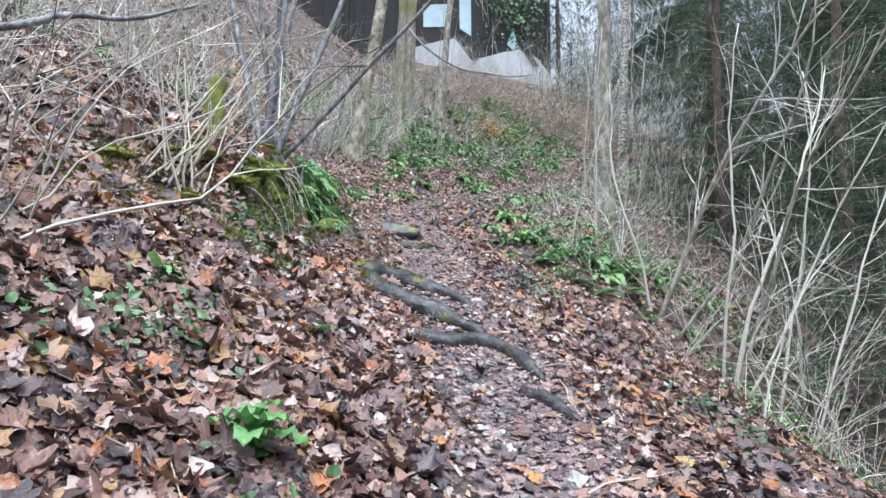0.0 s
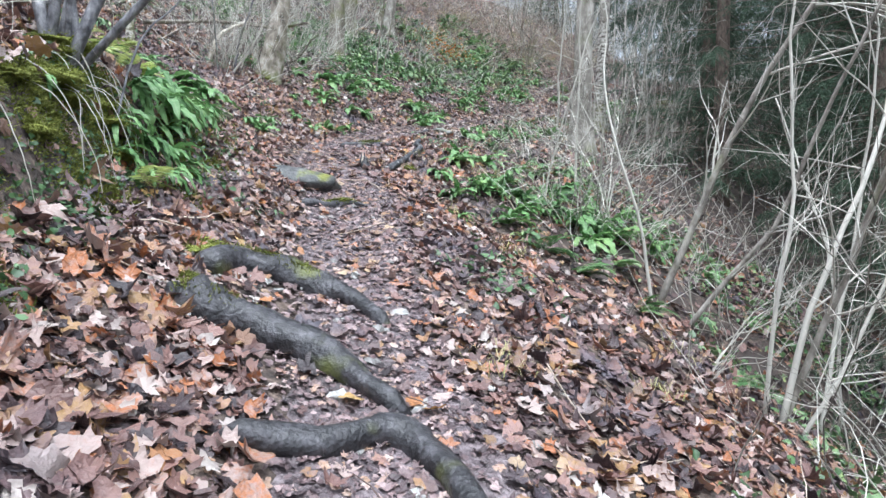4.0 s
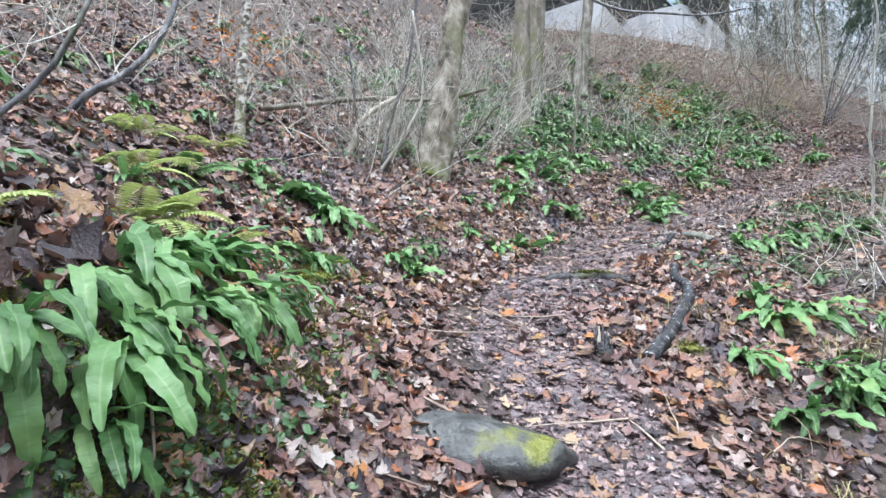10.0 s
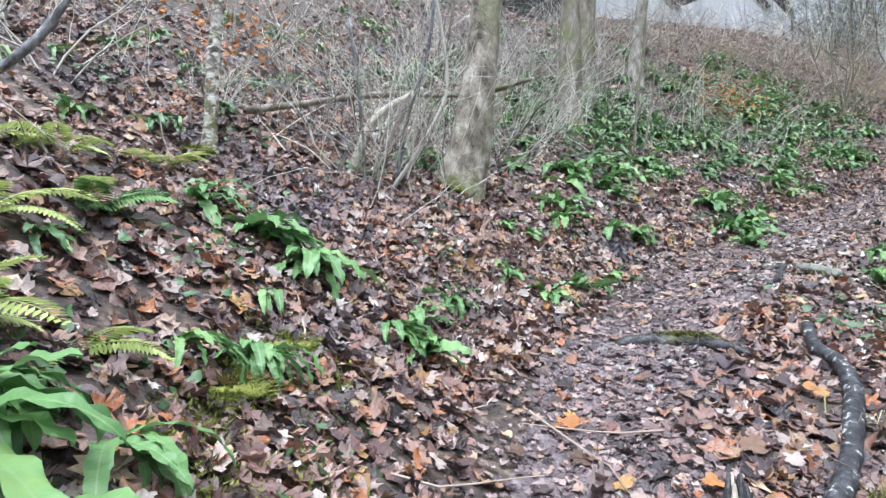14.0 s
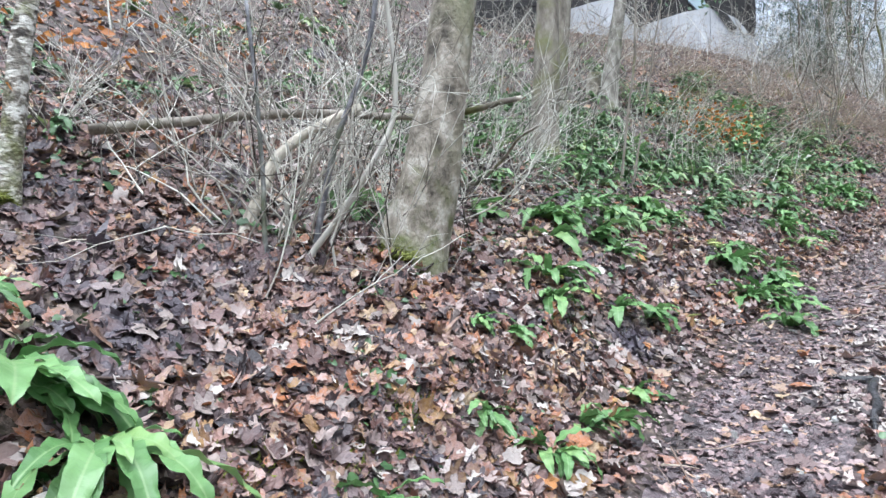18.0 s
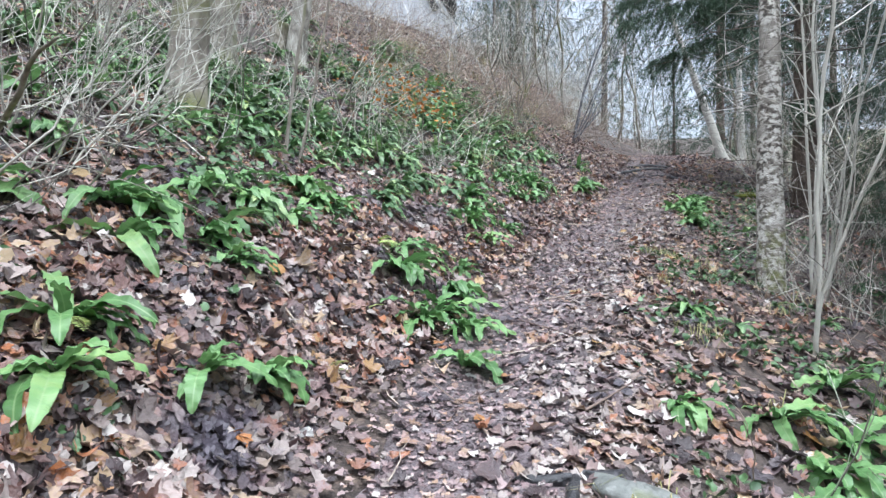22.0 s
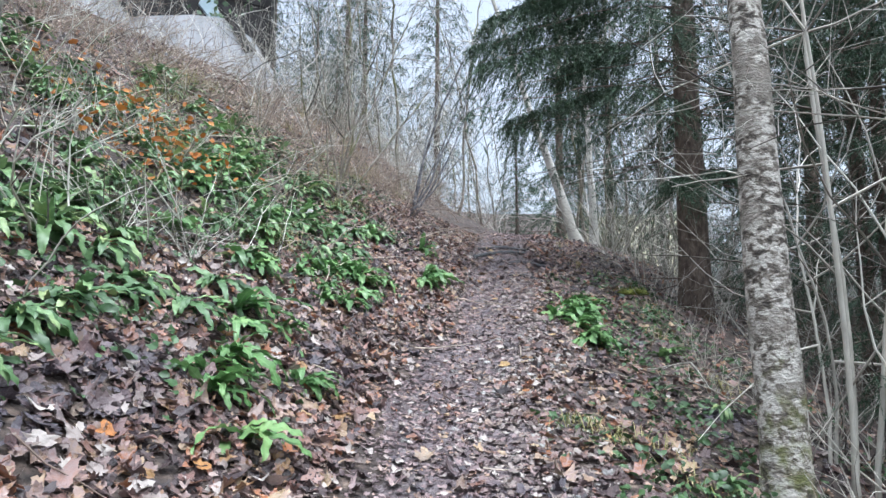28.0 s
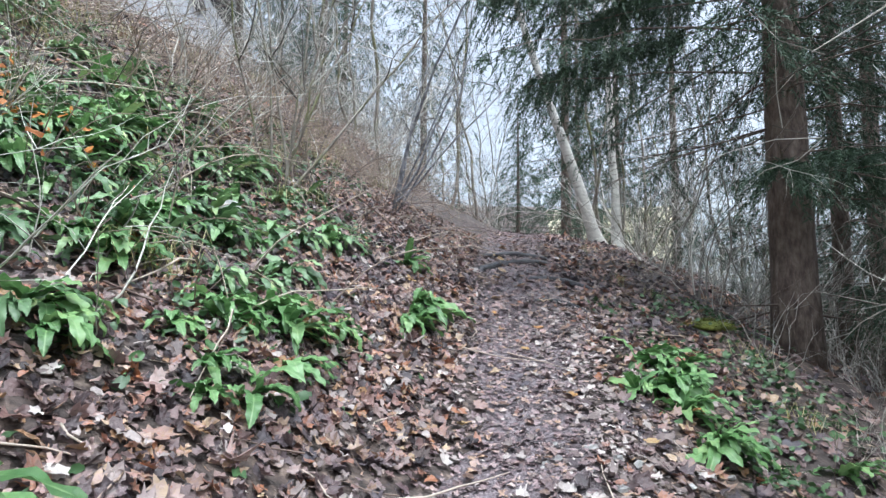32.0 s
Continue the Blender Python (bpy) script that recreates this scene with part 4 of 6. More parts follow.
# ---------------- leaf litter ----------------
def leaf_shapes():
    """Outlines of fallen leaves: lobed maple leaves, plain ovals and torn pieces, as (x, y) with the stalk end at the origin."""
    maple = [(0.0, 0.02), (0.26, -0.14), (0.40, 0.02), (0.60, 0.04), (0.46, 0.20), (0.54, 0.32), (0.72, 0.47), (0.46, 0.52), (0.28, 0.60), (0.26, 0.80), (0.0, 1.0), (-0.24, 0.82), (-0.28, 0.60), (-0.46, 0.52), (-0.70, 0.48), (-0.54, 0.32), (-0.46, 0.20), (-0.58, 0.04), (-0.38, 0.0), (-0.26, -0.14)]
    maple2 = [(0.0, 0.05), (0.30, -0.08), (0.46, 0.02), (0.42, 0.25), (0.60, 0.36), (0.68, 0.52), (0.38, 0.55), (0.36, 0.80), (0.0, 0.95), (-0.34, 0.82), (-0.42, 0.52), (-0.66, 0.50), (-0.58, 0.33), (-0.40, 0.22), (-0.48, 0.0), (-0.28, -0.08)]
    oval = [(0.0, 0.0), (0.16, 0.10), (0.27, 0.28), (0.31, 0.48), (0.25, 0.72), (0.12, 0.90), (0.0, 1.0), (-0.12, 0.90), (-0.25, 0.72), (-0.30, 0.48), (-0.26, 0.28), (-0.16, 0.10)]
    torn = [(0.0, 0.06), (0.22, 0.0), (0.42, 0.10), (0.36, 0.28), (0.48, 0.44), (0.24, 0.50), (0.16, 0.66), (0.0, 0.62), (-0.18, 0.80), (-0.34, 0.58), (-0.30, 0.40), (-0.44, 0.24), (-0.22, 0.14)]
    return [np.array(s) - np.array([0, 0.42]) for s in (maple, maple2, oval, torn)]


SHAPES = leaf_shapes()


def scatter_leaves(x, y, size, shape, rng, lift=0.012, tilt=0.35, curl=0.5):
    """Verts and triangles of many folded, curled, ragged leaves lying on the ground."""
    n = len(x)
    o = SHAPES[shape]
    k = len(o)
    nrm = ground_normal(x, y) + rng.normal(0, tilt, (n, 3)) * np.array([1, 1, 0.3])
    nrm /= np.linalg.norm(nrm, axis=1)[:, None]
    a = rng.uniform(0, 6.283, n)
    h = np.stack([np.cos(a), np.sin(a), np.zeros(n)], 1)
    u = h - (h * nrm).sum(1)[:, None] * nrm
    u /= np.linalg.norm(u, axis=1)[:, None]
    w = np.cross(nrm, u)
    c1, c2, fold = rng.normal(0, curl, n), rng.normal(0.25, curl, n), rng.normal(0.12, 0.28, n)
    pts = np.vstack([o, [[0, 0.0]]])
    px = pts[None, :, 0] * rng.uniform(0.55, 1.2, (n, 1)) + rng.normal(0, 0.035, (n, k + 1))
    py = pts[None, :, 1] * rng.uniform(0.75, 1.1, (n, 1)) + rng.normal(0, 0.035, (n, k + 1)) + rng.normal(0, 0.18, (n, 1)) * px
    pz = c1[:, None] * px ** 2 * 1.2 + c2[:, None] * py ** 2 * 0.8 + fold[:, None] * np.abs(px) + rng.normal(0, 0.05, (n, k + 1))
    s = size[:, None]
    d0 = np.abs(side(x, y)[0])
    c = np.stack([x, y, height(x, y) + 0.022 * (1 - step(d0, 0.35, 0.62)) + lift * rng.uniform(0.3, 2.2, n)], 1)
    v = c[:, None, :] + (px * s)[:, :, None] * w[:, None, :] + (py * s)[:, :, None] * u[:, None, :] + (pz * s)[:, :, None] * nrm[:, None, :]
    fan = np.array([(i, (i + 1) % k, k) for i in range(k)])
    tris = (np.arange(n)[:, None, None] * (k + 1) + fan[None]).reshape(-1, 3)
    return v.reshape(-1, 3), tris


def litter(name, label, s, d, lo, hi, material, rng, shares=(0.24, 0.24, 0.18, 0.34), lift=0.012, tilt=0.35):
    x, y = on_trail(s, d)
    # hardly any leaf stays on a steep face
    lies = (ground_normal(x, y)[:, 2] > 0.60) | (rng.random(len(x)) < 0.12)
    x, y = x[lies], y[lies]
    V, T, n = [], [], 0
    pick = rng.choice(4, len(x), p=shares)
    for k in range(4):
        i = pick == k
        v, t = scatter_leaves(x[i], y[i], rng.uniform(lo, hi, i.sum()), k, rng, lift, tilt)
        V.append(v), T.append(t + n)
        n += len(v)
    ob = new(name, fast_mesh(name, np.concatenate(V), np.concatenate(T), M[material], True))
    return tagged(ob, label, "leaves", kind="stuff")


rng = np.random.default_rng(77)
# deep litter beside the trail
n = 37000
litter("leaf_litter", "thick russet and brown maple leaves covering the lower slope", rng.uniform(-1.5, 13, n), 0.48 + rng.gamma(1.5, 1.4, n), 0.036, 0.102, "leaf", rng, lift=0.018, tilt=0.42)
n = 38000
litter("leaf_litter", "thick weathered tan leaves covering the upper slope", rng.uniform(11, 27, n), 0.48 + rng.gamma(1.5, 1.4, n), 0.035, 0.096, "leafgrey", rng, lift=0.018, tilt=0.42)
n = 17000
litter("leaf_litter", "brown leaves on the upper hillside", rng.uniform(6, 34, n), rng.uniform(3.5, 12, n), 0.07, 0.14, "leafgrey", rng, tilt=0.4)
n = 11000
litter("leaf_litter", "russet leaves scattered down the slope below the trail", rng.uniform(-1.5, 13, n), -0.40 - rng.gamma(1.3, 1.2, n), 0.05, 0.115, "leaf", rng)
n = 11000
litter("leaf_litter", "weathered leaves down the slope below the upper trail", rng.uniform(12, 29, n), -0.45 - rng.gamma(1.3, 1.2, n), 0.05, 0.11, "leafgrey", rng)
n = 9000
litter("leaf_litter", "damp brown maple leaves on the steep slope above the trail", rng.uniform(3, 17, n), rng.uniform(2, 8, n), 0.06, 0.12, "leaf", rng, tilt=0.3)
n = 3600
litter("leaf_litter", "bleached pale leaves scattered over the upper slope", rng.uniform(12, 27, n), 0.4 + rng.gamma(1.5, 1.3, n), 0.035, 0.095, "leafpale", rng, lift=0.026, tilt=0.4)
n = 1300
litter("leaf_litter", "bleached pale leaves scattered over the lower slope", rng.uniform(-1.5, 12, n), 0.4 + rng.gamma(1.5, 1.3, n), 0.035, 0.10, "leafpale", rng, lift=0.026, tilt=0.4)
n = 1300
litter("leaf_litter", "bleached pale leaves on the slope below the trail", rng.uniform(0, 27, n), -0.5 - rng.gamma(1.3, 0.9, n), 0.035, 0.09, "leafpale", rng, lift=0.02, tilt=0.35)
n = 5000
litter("leaf_litter", "brown leaves high on the hillside", rng.uniform(10, 36, n), rng.uniform(9, 18, n), 0.10, 0.19, "leafgrey", rng, tilt=0.4)
n = 4200
litter("leaf_litter", "fresh tan and russet leaves lying on the edge of the bank", rng.uniform(10.5, 16.5, n), rng.uniform(0.6, 2.0, n), 0.04, 0.10, "leaf", rng, lift=0.026, tilt=0.42)
n = 900
litter("leaf_litter", "bleached pale leaves on the edge of the bank", rng.uniform(10.5, 16.5, n), rng.uniform(0.6, 2.2, n), 0.04, 0.10, "leafpale", rng, lift=0.03, tilt=0.42)
n = 650
litter("leaf_litter", "large curled brown maple leaves caught on the mossy bank", rng.uniform(5.2, 9.6, n), rng.uniform(1.45, 2.8, n), 0.09, 0.15, "leaf", rng, lift=0.045, tilt=0.6)
n = 2200
litter("leaf_litter", "large fresh russet maple leaves near the foot of the trail", rng.uniform(-1, 6, n), 0.5 + rng.gamma(1.6, 0.9, n), 0.09, 0.14, "leaf", rng, lift=0.028, tilt=0.4)
n = 2600
litter("leaf_litter", "tan leaves covering the slope under the leaning saplings", rng.uniform(-1, 8, n), -0.7 - rng.gamma(1.6, 1.0, n), 0.06, 0.12, "leaf", rng, lift=0.022, tilt=0.35)
n = 3200
litter("leaf_litter", "russet leaves among the ferns beside the upper trail", rng.uniform(16.5, 27, n), 0.5 + rng.gamma(1.6, 0.8, n), 0.05, 0.105, "leaf", rng, lift=0.024, tilt=0.4)
n = 6000
litter("leaf_litter", "brown leaves far down the slope below the trail", rng.uniform(5, 16, n), rng.uniform(-8, -2.4, n), 0.06, 0.13, "leaf", rng, lift=0.022, tilt=0.4)
n = 4500
litter("leaf_litter", "damp maple leaves on the bank above the middle trail", rng.uniform(7.5, 13, n), rng.uniform(0.9, 4.2, n), 0.04, 0.105, "leafgrey", rng, lift=0.024, tilt=0.42)
# trodden, broken leaves on the trail itself
n = 38000
litter("trodden_leaves", "trodden pale and dark leaf fragments on the path", rng.uniform(-1, 29, n), rng.normal(0, 0.45, n), 0.018, 0.055, "leafbit", rng, (0.15, 0.2, 0.25, 0.4), 0.003, 0.16)
n = 1500
litter("trodden_leaves", "flattened russet leaves on the lower path", rng.uniform(-1, 13, n), rng.normal(-0.5, 0.4, n), 0.04, 0.10, "leaf", rng, lift=0.006, tilt=0.15)
n = 2300
litter("trodden_leaves", "bleached pale leaves along the downhill side of the upper path", rng.uniform(13.5, 24, n), rng.normal(-0.5, 0.24, n), 0.03, 0.085, "leafpale", rng, lift=0.006, tilt=0.18)
n = 900
litter("trodden_leaves", "bleached pale leaf pieces trodden into the upper path", rng.uniform(13.5, 26, n), rng.normal(0, 0.4, n), 0.02, 0.06, "leafpale", rng, lift=0.005, tilt=0.15)
n = 2000
litter("trodden_leaves", "flattened whole brown leaves on the path", rng.uniform(-1, 28, n), rng.normal(-0.05, 0.45, n), 0.05, 0.115, "leafgrey", rng, lift=0.006, tilt=0.13)


# ---------------- the trodden trail, roots, stones, wood ----------------
rng = np.random.default_rng(12)
ps = np.arange(-3, 31.5, 0.07)
pd = np.linspace(-1, 1, 17)
half_l = 0.52 + 0.10 * np.sin(ps * 1.7) + 0.05 * np.sin(ps * 4.3 + 1)
half_r = 0.55 + 0.10 * np.sin(ps * 1.3 + 2) + 0.05 * np.sin(ps * 5.1)
PD = np.where(pd[None, :] > 0, pd[None, :] * half_l[:, None], pd[None, :] * half_r[:, None])
PX, PY = on_trail(np.repeat(ps[:, None], 17, 1), PD)
lift = 0.020 - 0.06 * np.abs(pd[None, :]) ** 4
PZ = height(PX.ravel(), PY.ravel()).reshape(PX.shape) + lift + 0.006 * np.sin(PX * 23 + PY * 17) * np.cos(PY * 29 - PX * 11)
ib = np.arange(PX.size).reshape(PX.shape)
pq = np.stack([ib[:-1, :-1], ib[:-1, 1:], ib[1:, 1:], ib[1:, :-1]], -1).reshape(-1, 4)
pq = pq[:, ::-1]
path_ob = new("path", fast_mesh("path", np.stack([PX, PY, PZ], -1).reshape(-1, 3), np.vstack([pq[:, :3], pq[:, [0, 2, 3]]]), M["mud"], True))
tagged(path_ob, "wet grey-brown trodden mud path climbing the slope", "path", kind="structure")


def root(pts, r, seed, label, material="root", lift_=0.03, name="tree_root", cat_="root", taper=0.45, mossy=0.0):
    """A gnarled surface root following the ground."""
    rng_ = np.random.default_rng(seed)
    c = spline([(x, y, 0.0) for x, y in pts], 5)
    c[:, 2] = height(c[:, 0], c[:, 1]) + lift_
    c[1:-1] += rng_.normal(0, 0.0025, (len(c) - 2, 3))
    u = np.linspace(0, 1, len(c))
    rad = r * (taper + (1 - taper) * np.sin(np.clip(u * 1.0 + 0.12, 0, 1) * math.pi) ** 0.6)
    c[0, 2] -= 0.06
    c[-1, 2] -= 0.06
    t = tagged(new(name), label, cat_, "surface roots")
    b = Build()
    b.tube(c, rad, 14, wobble=0.26, rng=rng_)
    part("bark", b.mesh(name, M[material]), t)
    if mossy:
        k = 1500
        i = np.clip(rng_.normal(mossy, 0.09, k) * len(c), 0, len(c) - 1).astype(int)
        a = rng_.normal(0.3, 0.55, k)
        tang = np.gradient(c, axis=0)[i]
        lat = np.stack([-tang[:, 1], tang[:, 0], np.zeros(k)], 1)
        lat /= np.linalg.norm(lat, axis=1)[:, None] + 1e-9
        o = np.cos(a)[:, None] * np.array([0, 0, 1.0]) + np.sin(a)[:, None] * lat
        q = c[i] + tang * rng_.uniform(-0.5, 0.5, (k, 1)) + o * rad[i][:, None] * 0.98
        o = o + rng_.normal(0, 0.6, (k, 3))
        w = np.cross(o, rng_.normal(0, 1, (k, 3)))
        w /= np.linalg.norm(w, axis=1)[:, None]
        v = np.stack([q - w * 0.004, q + w * 0.004, q + o * rng_.uniform(0.006, 0.018, (k, 1))], 1).reshape(-1, 3)
        tagged(part("moss", fast_mesh("root_moss", v, np.arange(len(v)).reshape(-1, 3), M["moss"]), t, "thin yellow-green moss"), kind="stuff")
    return t


root([(-0.95, 6.22), (-0.88, 6.42), (-0.74, 6.56), (-0.54, 6.62), (-0.36, 6.57), (-0.17, 6.44), (0.03, 6.16)], 0.108, 1, "thick dark root arching across the path with moss", lift_=0.03, mossy=0.45)
root([(-0.90, 5.74), (-0.80, 5.72), (-0.62, 5.77), (-0.39, 5.74), (-0.14, 5.60), (0.15, 5.33)], 0.115, 2, "thick smooth dark root lying across the path", lift_=0.05, mossy=0.2)
root([(-0.45, 4.88), (-0.15, 5.0), (0.12, 5.15), (0.31, 4.95), (0.44, 4.62), (0.50, 4.45)], 0.07, 3, "dark root curving down across the path", lift_=0.035)
root([(0.33, 4.28), (0.50, 4.10), (0.66, 3.78)], 0.05, 4, "short dark root at the path edge", lift_=0.025)
root([(0.0, 4.35), (0.12, 4.25), (0.2, 4.12)], 0.03, 5, "thin dark root in the path", lift_=0.012)
root([(-0.87, 8.47), (-0.62, 8.60), (-0.45, 8.78), (-0.25, 8.72)], 0.05, 6, "low mossy root beside a rock in the path", lift_=0.02, mossy=0.5)
root([(-1.0, 12.15), (-0.7, 12.22), (-0.45, 12.12), (-0.22, 11.92)], 0.055, 7, "mossy root crossing the path", lift_=0.02, mossy=0.5)
root([(0.34, 13.98), (0.24, 13.8), (0.2, 13.62), (0.12, 13.45), (0.06, 13.28)], 0.026, 8, "bare grey root running along the path edge", lift_=0.025)
root([(0.6, 14.0), (0.3, 13.95), (0.05, 14.02)], 0.03, 9, "thin grey root in the path", lift_=0.015)
for k, (pts, rr) in enumerate([([(6.0, 24.9), (6.5, 25.25), (7.0, 25.3), (7.5, 24.9)], 0.06), ([(6.35, 24.45), (6.75, 24.2), (6.95, 23.8)], 0.045), ([(6.6, 25.9), (7.2, 25.85), (7.5, 25.4)], 0.05), ([(5.9, 23.7), (6.15, 23.45), (6.2, 23.1)], 0.035)]):
    root(pts, rr, 20 + k, "worn bare root crossing the upper path", lift_=0.02)


def lump(name, x, y, size, seed, material, n=14, rough_=0.18, smooth=True):
    """An uneven rounded body: rock, stone or cushion."""
    rng_ = np.random.default_rng(seed)
    ph = rng_.uniform(0, 6.28, 9)
    v, f = [], []
    for i in range(n + 1):
        th = math.pi * i / n
        for j in range(2 * n):
            a = math.pi * j / n
            d_ = np.array([math.sin(th) * math.cos(a), math.sin(th) * math.sin(a), math.cos(th)])
            q = 1 + rough_ * (math.sin(3 * d_[0] + ph[0]) * math.cos(2.6 * d_[1] + ph[1]) + 0.6 * math.sin(5 * d_[1] + ph[2]) * math.cos(4.4 * d_[2] + ph[3]) + 0.35 * math.sin(9 * d_[0] + ph[4]) * math.sin(8 * d_[1] + ph[5]))
            v.append(d_ * q * np.array(size))
    for i in range(n):
        for j in range(2 * n):
            j2 = (j + 1) % (2 * n)
            f.append((i * 2 * n + j, (i + 1) * 2 * n + j, (i + 1) * 2 * n + j2, i * 2 * n + j2))
    b = Build()
    b.add(v, f)
    return b.mesh(name, M[material], smooth)


rock = new("rock", lump("rock", 0, 0, (0.46, 0.21, 0.15), 4, "rock", n=20, rough_=0.16))
rock.matrix_basis = pose(-1.03, 9.12, H(-1.03, 9.12) - 0.025, -6, 2, 8)
tagged(rock, "grey wet rock with yellow-green moss set in the path", "rock")
rock = new("rock", lump("rock", 0, 0, (0.17, 0.11, 0.05), 5, "slab", n=12))
rock.matrix_basis = pose(0.50, 13.84, H(0.50, 13.84) + 0.03, 0, 10, -35)
tagged(rock, "flat grey mossy stone beside the path", "rock")
rock = new("rock", lump("rock", 0, 0, (0.14, 0.11, 0.08), 6, "stone", n=10))
rock.matrix_basis = pose(2.8, 23.78, H(2.8, 23.78) + 0.03, 0, 6, -20)
tagged(rock, "pale stone among ferns on the bank", "rock")

PEBBLES = [lump("stone", 0, 0, (0.035, 0.026, 0.018), 50 + i, "stone", n=4, rough_=0.5, smooth=False) for i in range(5)]


def pebbles(count, s0, s1, mean, dev, lo, hi):
    for _ in range(count):
        x, y = (float(q[0]) for q in on_trail(np.array([rng.uniform(s0, s1)]), np.array([rng.normal(mean, dev)])))
        c = new("stone", PEBBLES[rng.integers(5)])
        c.matrix_basis = pose(x, y, H(x, y) + 0.018, rng.normal(0, 12), rng.normal(0, 12), rng.uniform(0, 360))
        f = rng.uniform(lo, hi)
        c.scale = (f, f, f)
        tagged(c, "pale limestone pebble lying in the path", "stone", "path stones")


pebbles(60, 2.0, 7.2, 0.1, 0.35, 0.5, 1.7)
pebbles(90, 5.72, 6.5, 0.72, 0.16, 0.3, 0.8)
pebbles(50, 8, 15, 0.0, 0.35, 0.5, 1.2)
pebbles(110, 16, 21, -0.4, 0.3, 0.4, 1.3)


# fallen wood
def limb_wood(name, label, pts, r0, r1, material, seed, twigs=0, pale_end=False):
    rng_ = np.random.default_rng(seed)
    c = spline(pts, 6)
    c[1:-1] += rng_.normal(0, 0.002, (len(c) - 2, 3))
    t = thing(name, label, "wood")
    b = Build()
    b.tube(c, np.linspace(r0, r1, len(c)), 9, wobble=0.15, rng=rng_)
    part("bark", b.mesh(name, M[material]), t)
    if pale_end:
        b = Build()
        d_ = (c[-1] - c[-2]) / np.linalg.norm(c[-1] - c[-2])
        b.tube([c[-1] - d_ * 0.005, c[-1] + d_ * 0.02], [r1 * 0.98, r1 * 0.9], 9)
        part("cut_end", b.mesh("cut_end", M["deadwood"]), t, "pale sawn end")
    for _ in range(twigs):
        i = rng_.integers(2, len(c) - 1)
        b = Build()
        grow(b, c[i], rng_.normal(0, 0.6, 3) + np.array([0, 0, 0.3]), 0.5, r1 * 0.4, 1, rng_, 0.15, 3, 0.6)
        part("twig", b.mesh("twig", M["twig"]), t)
    return t


def gz(x, y, o):
    return (x, y, H(x, y) + o)


limb_wood("fallen_log", "dark fallen branch blotched white, lying beside the path", [gz(-0.22, 10.50, 0.03), gz(-0.02, 10.95, 0.045), gz(0.13, 11.5, 0.05), gz(0.16, 11.85, 0.05), gz(0.10, 12.05, 0.06), gz(0.13, 12.4, 0.07)], 0.047, 0.036, "log", 1, 0, True)
limb_wood("fallen_bough", "mossy dead branch lying along the slope behind the tree", [(-4.03, 12.79, 5.0), (-3.56, 12.98, 5.07), (-2.9, 13.2, 5.14), (-2.27, 13.72, 5.22), (-1.7, 13.6, 5.27)], 0.034, 0.018, "bark", 2, 4, True)
limb_wood("fallen_bough", "pale barkless dead branch propped on the slope", [(-3.12, 12.72, 4.12), (-3.04, 12.88, 4.55), (-2.93, 13.02, 4.90), (-2.57, 13.21, 5.16)], 0.04, 0.026, "deadwood", 3)
limb_wood("sapling", "thin dark bare stem beside the leaning tree", [(-2.71, 12.89, 4.2), (-2.59, 12.87, 4.82), (-2.4, 12.86, 5.38), (-2.28, 12.82, 6.2)], 0.018, 0.012, "darkbark", 4, 5)
limb_wood("sapling", "thin dark bare stem on the leafy slope", [(-2.89, 12.74, 4.1), (-2.92, 12.7, 4.87), (-2.97, 12.6, 5.6)], 0.014, 0.01, "darkbark", 5, 4)
limb_wood("sapling", "pale bent bare stem by the leaning tree", [(-2.78, 12.82, 4.15), (-2.43, 12.86, 4.66), (-2.26, 12.9, 5.09), (-2.33, 12.77, 5.9)], 0.018, 0.012, "twig", 6, 5)
limb_wood("overhanging_bough", "dark bare branch reaching out from the bank", [(-2.9, 2.2, 2.35), (-1.8, 2.43, 2.55), (-1.66, 2.6, 2.67), (-1.44, 2.72, 2.7), (-1.25, 2.97, 2.87)], 0.02, 0.008, "darkbark", 7, 3)
limb_wood("curved_sapling", "dark curved sapling on the leafy slope", [gz(-4.25, 10.25, -0.1), (-4.05, 10.3, 4.45), (-3.75, 10.45, 4.7), (-3.55, 10.6, 5.2), (-3.5, 10.7, 6.2)], 0.032, 0.018, "darkbark", 8, 7)
limb_wood("sapling", "dark leaning stem at the edge of the bank", [gz(-1.85, 7.05, -0.1), (-1.75, 7.3, 3.2), (-1.5, 7.45, 3.6), (-1.45, 7.6, 4.3)], 0.009, 0.005, "darkbark", 9, 6)

limb_wood("leaning_bough", "grey curved bare branch rising from the slope", [gz(-2.85, 15.75, -0.08), (-2.55, 15.5, H(-2.55, 15.5) + 0.22), (-2.3, 15.2, 5.02), (-1.95, 14.7, 5.12), (-1.79, 14.43, 5.22), (-1.62, 14.21, 5.25)], 0.024, 0.006, "bark", 10, 4)
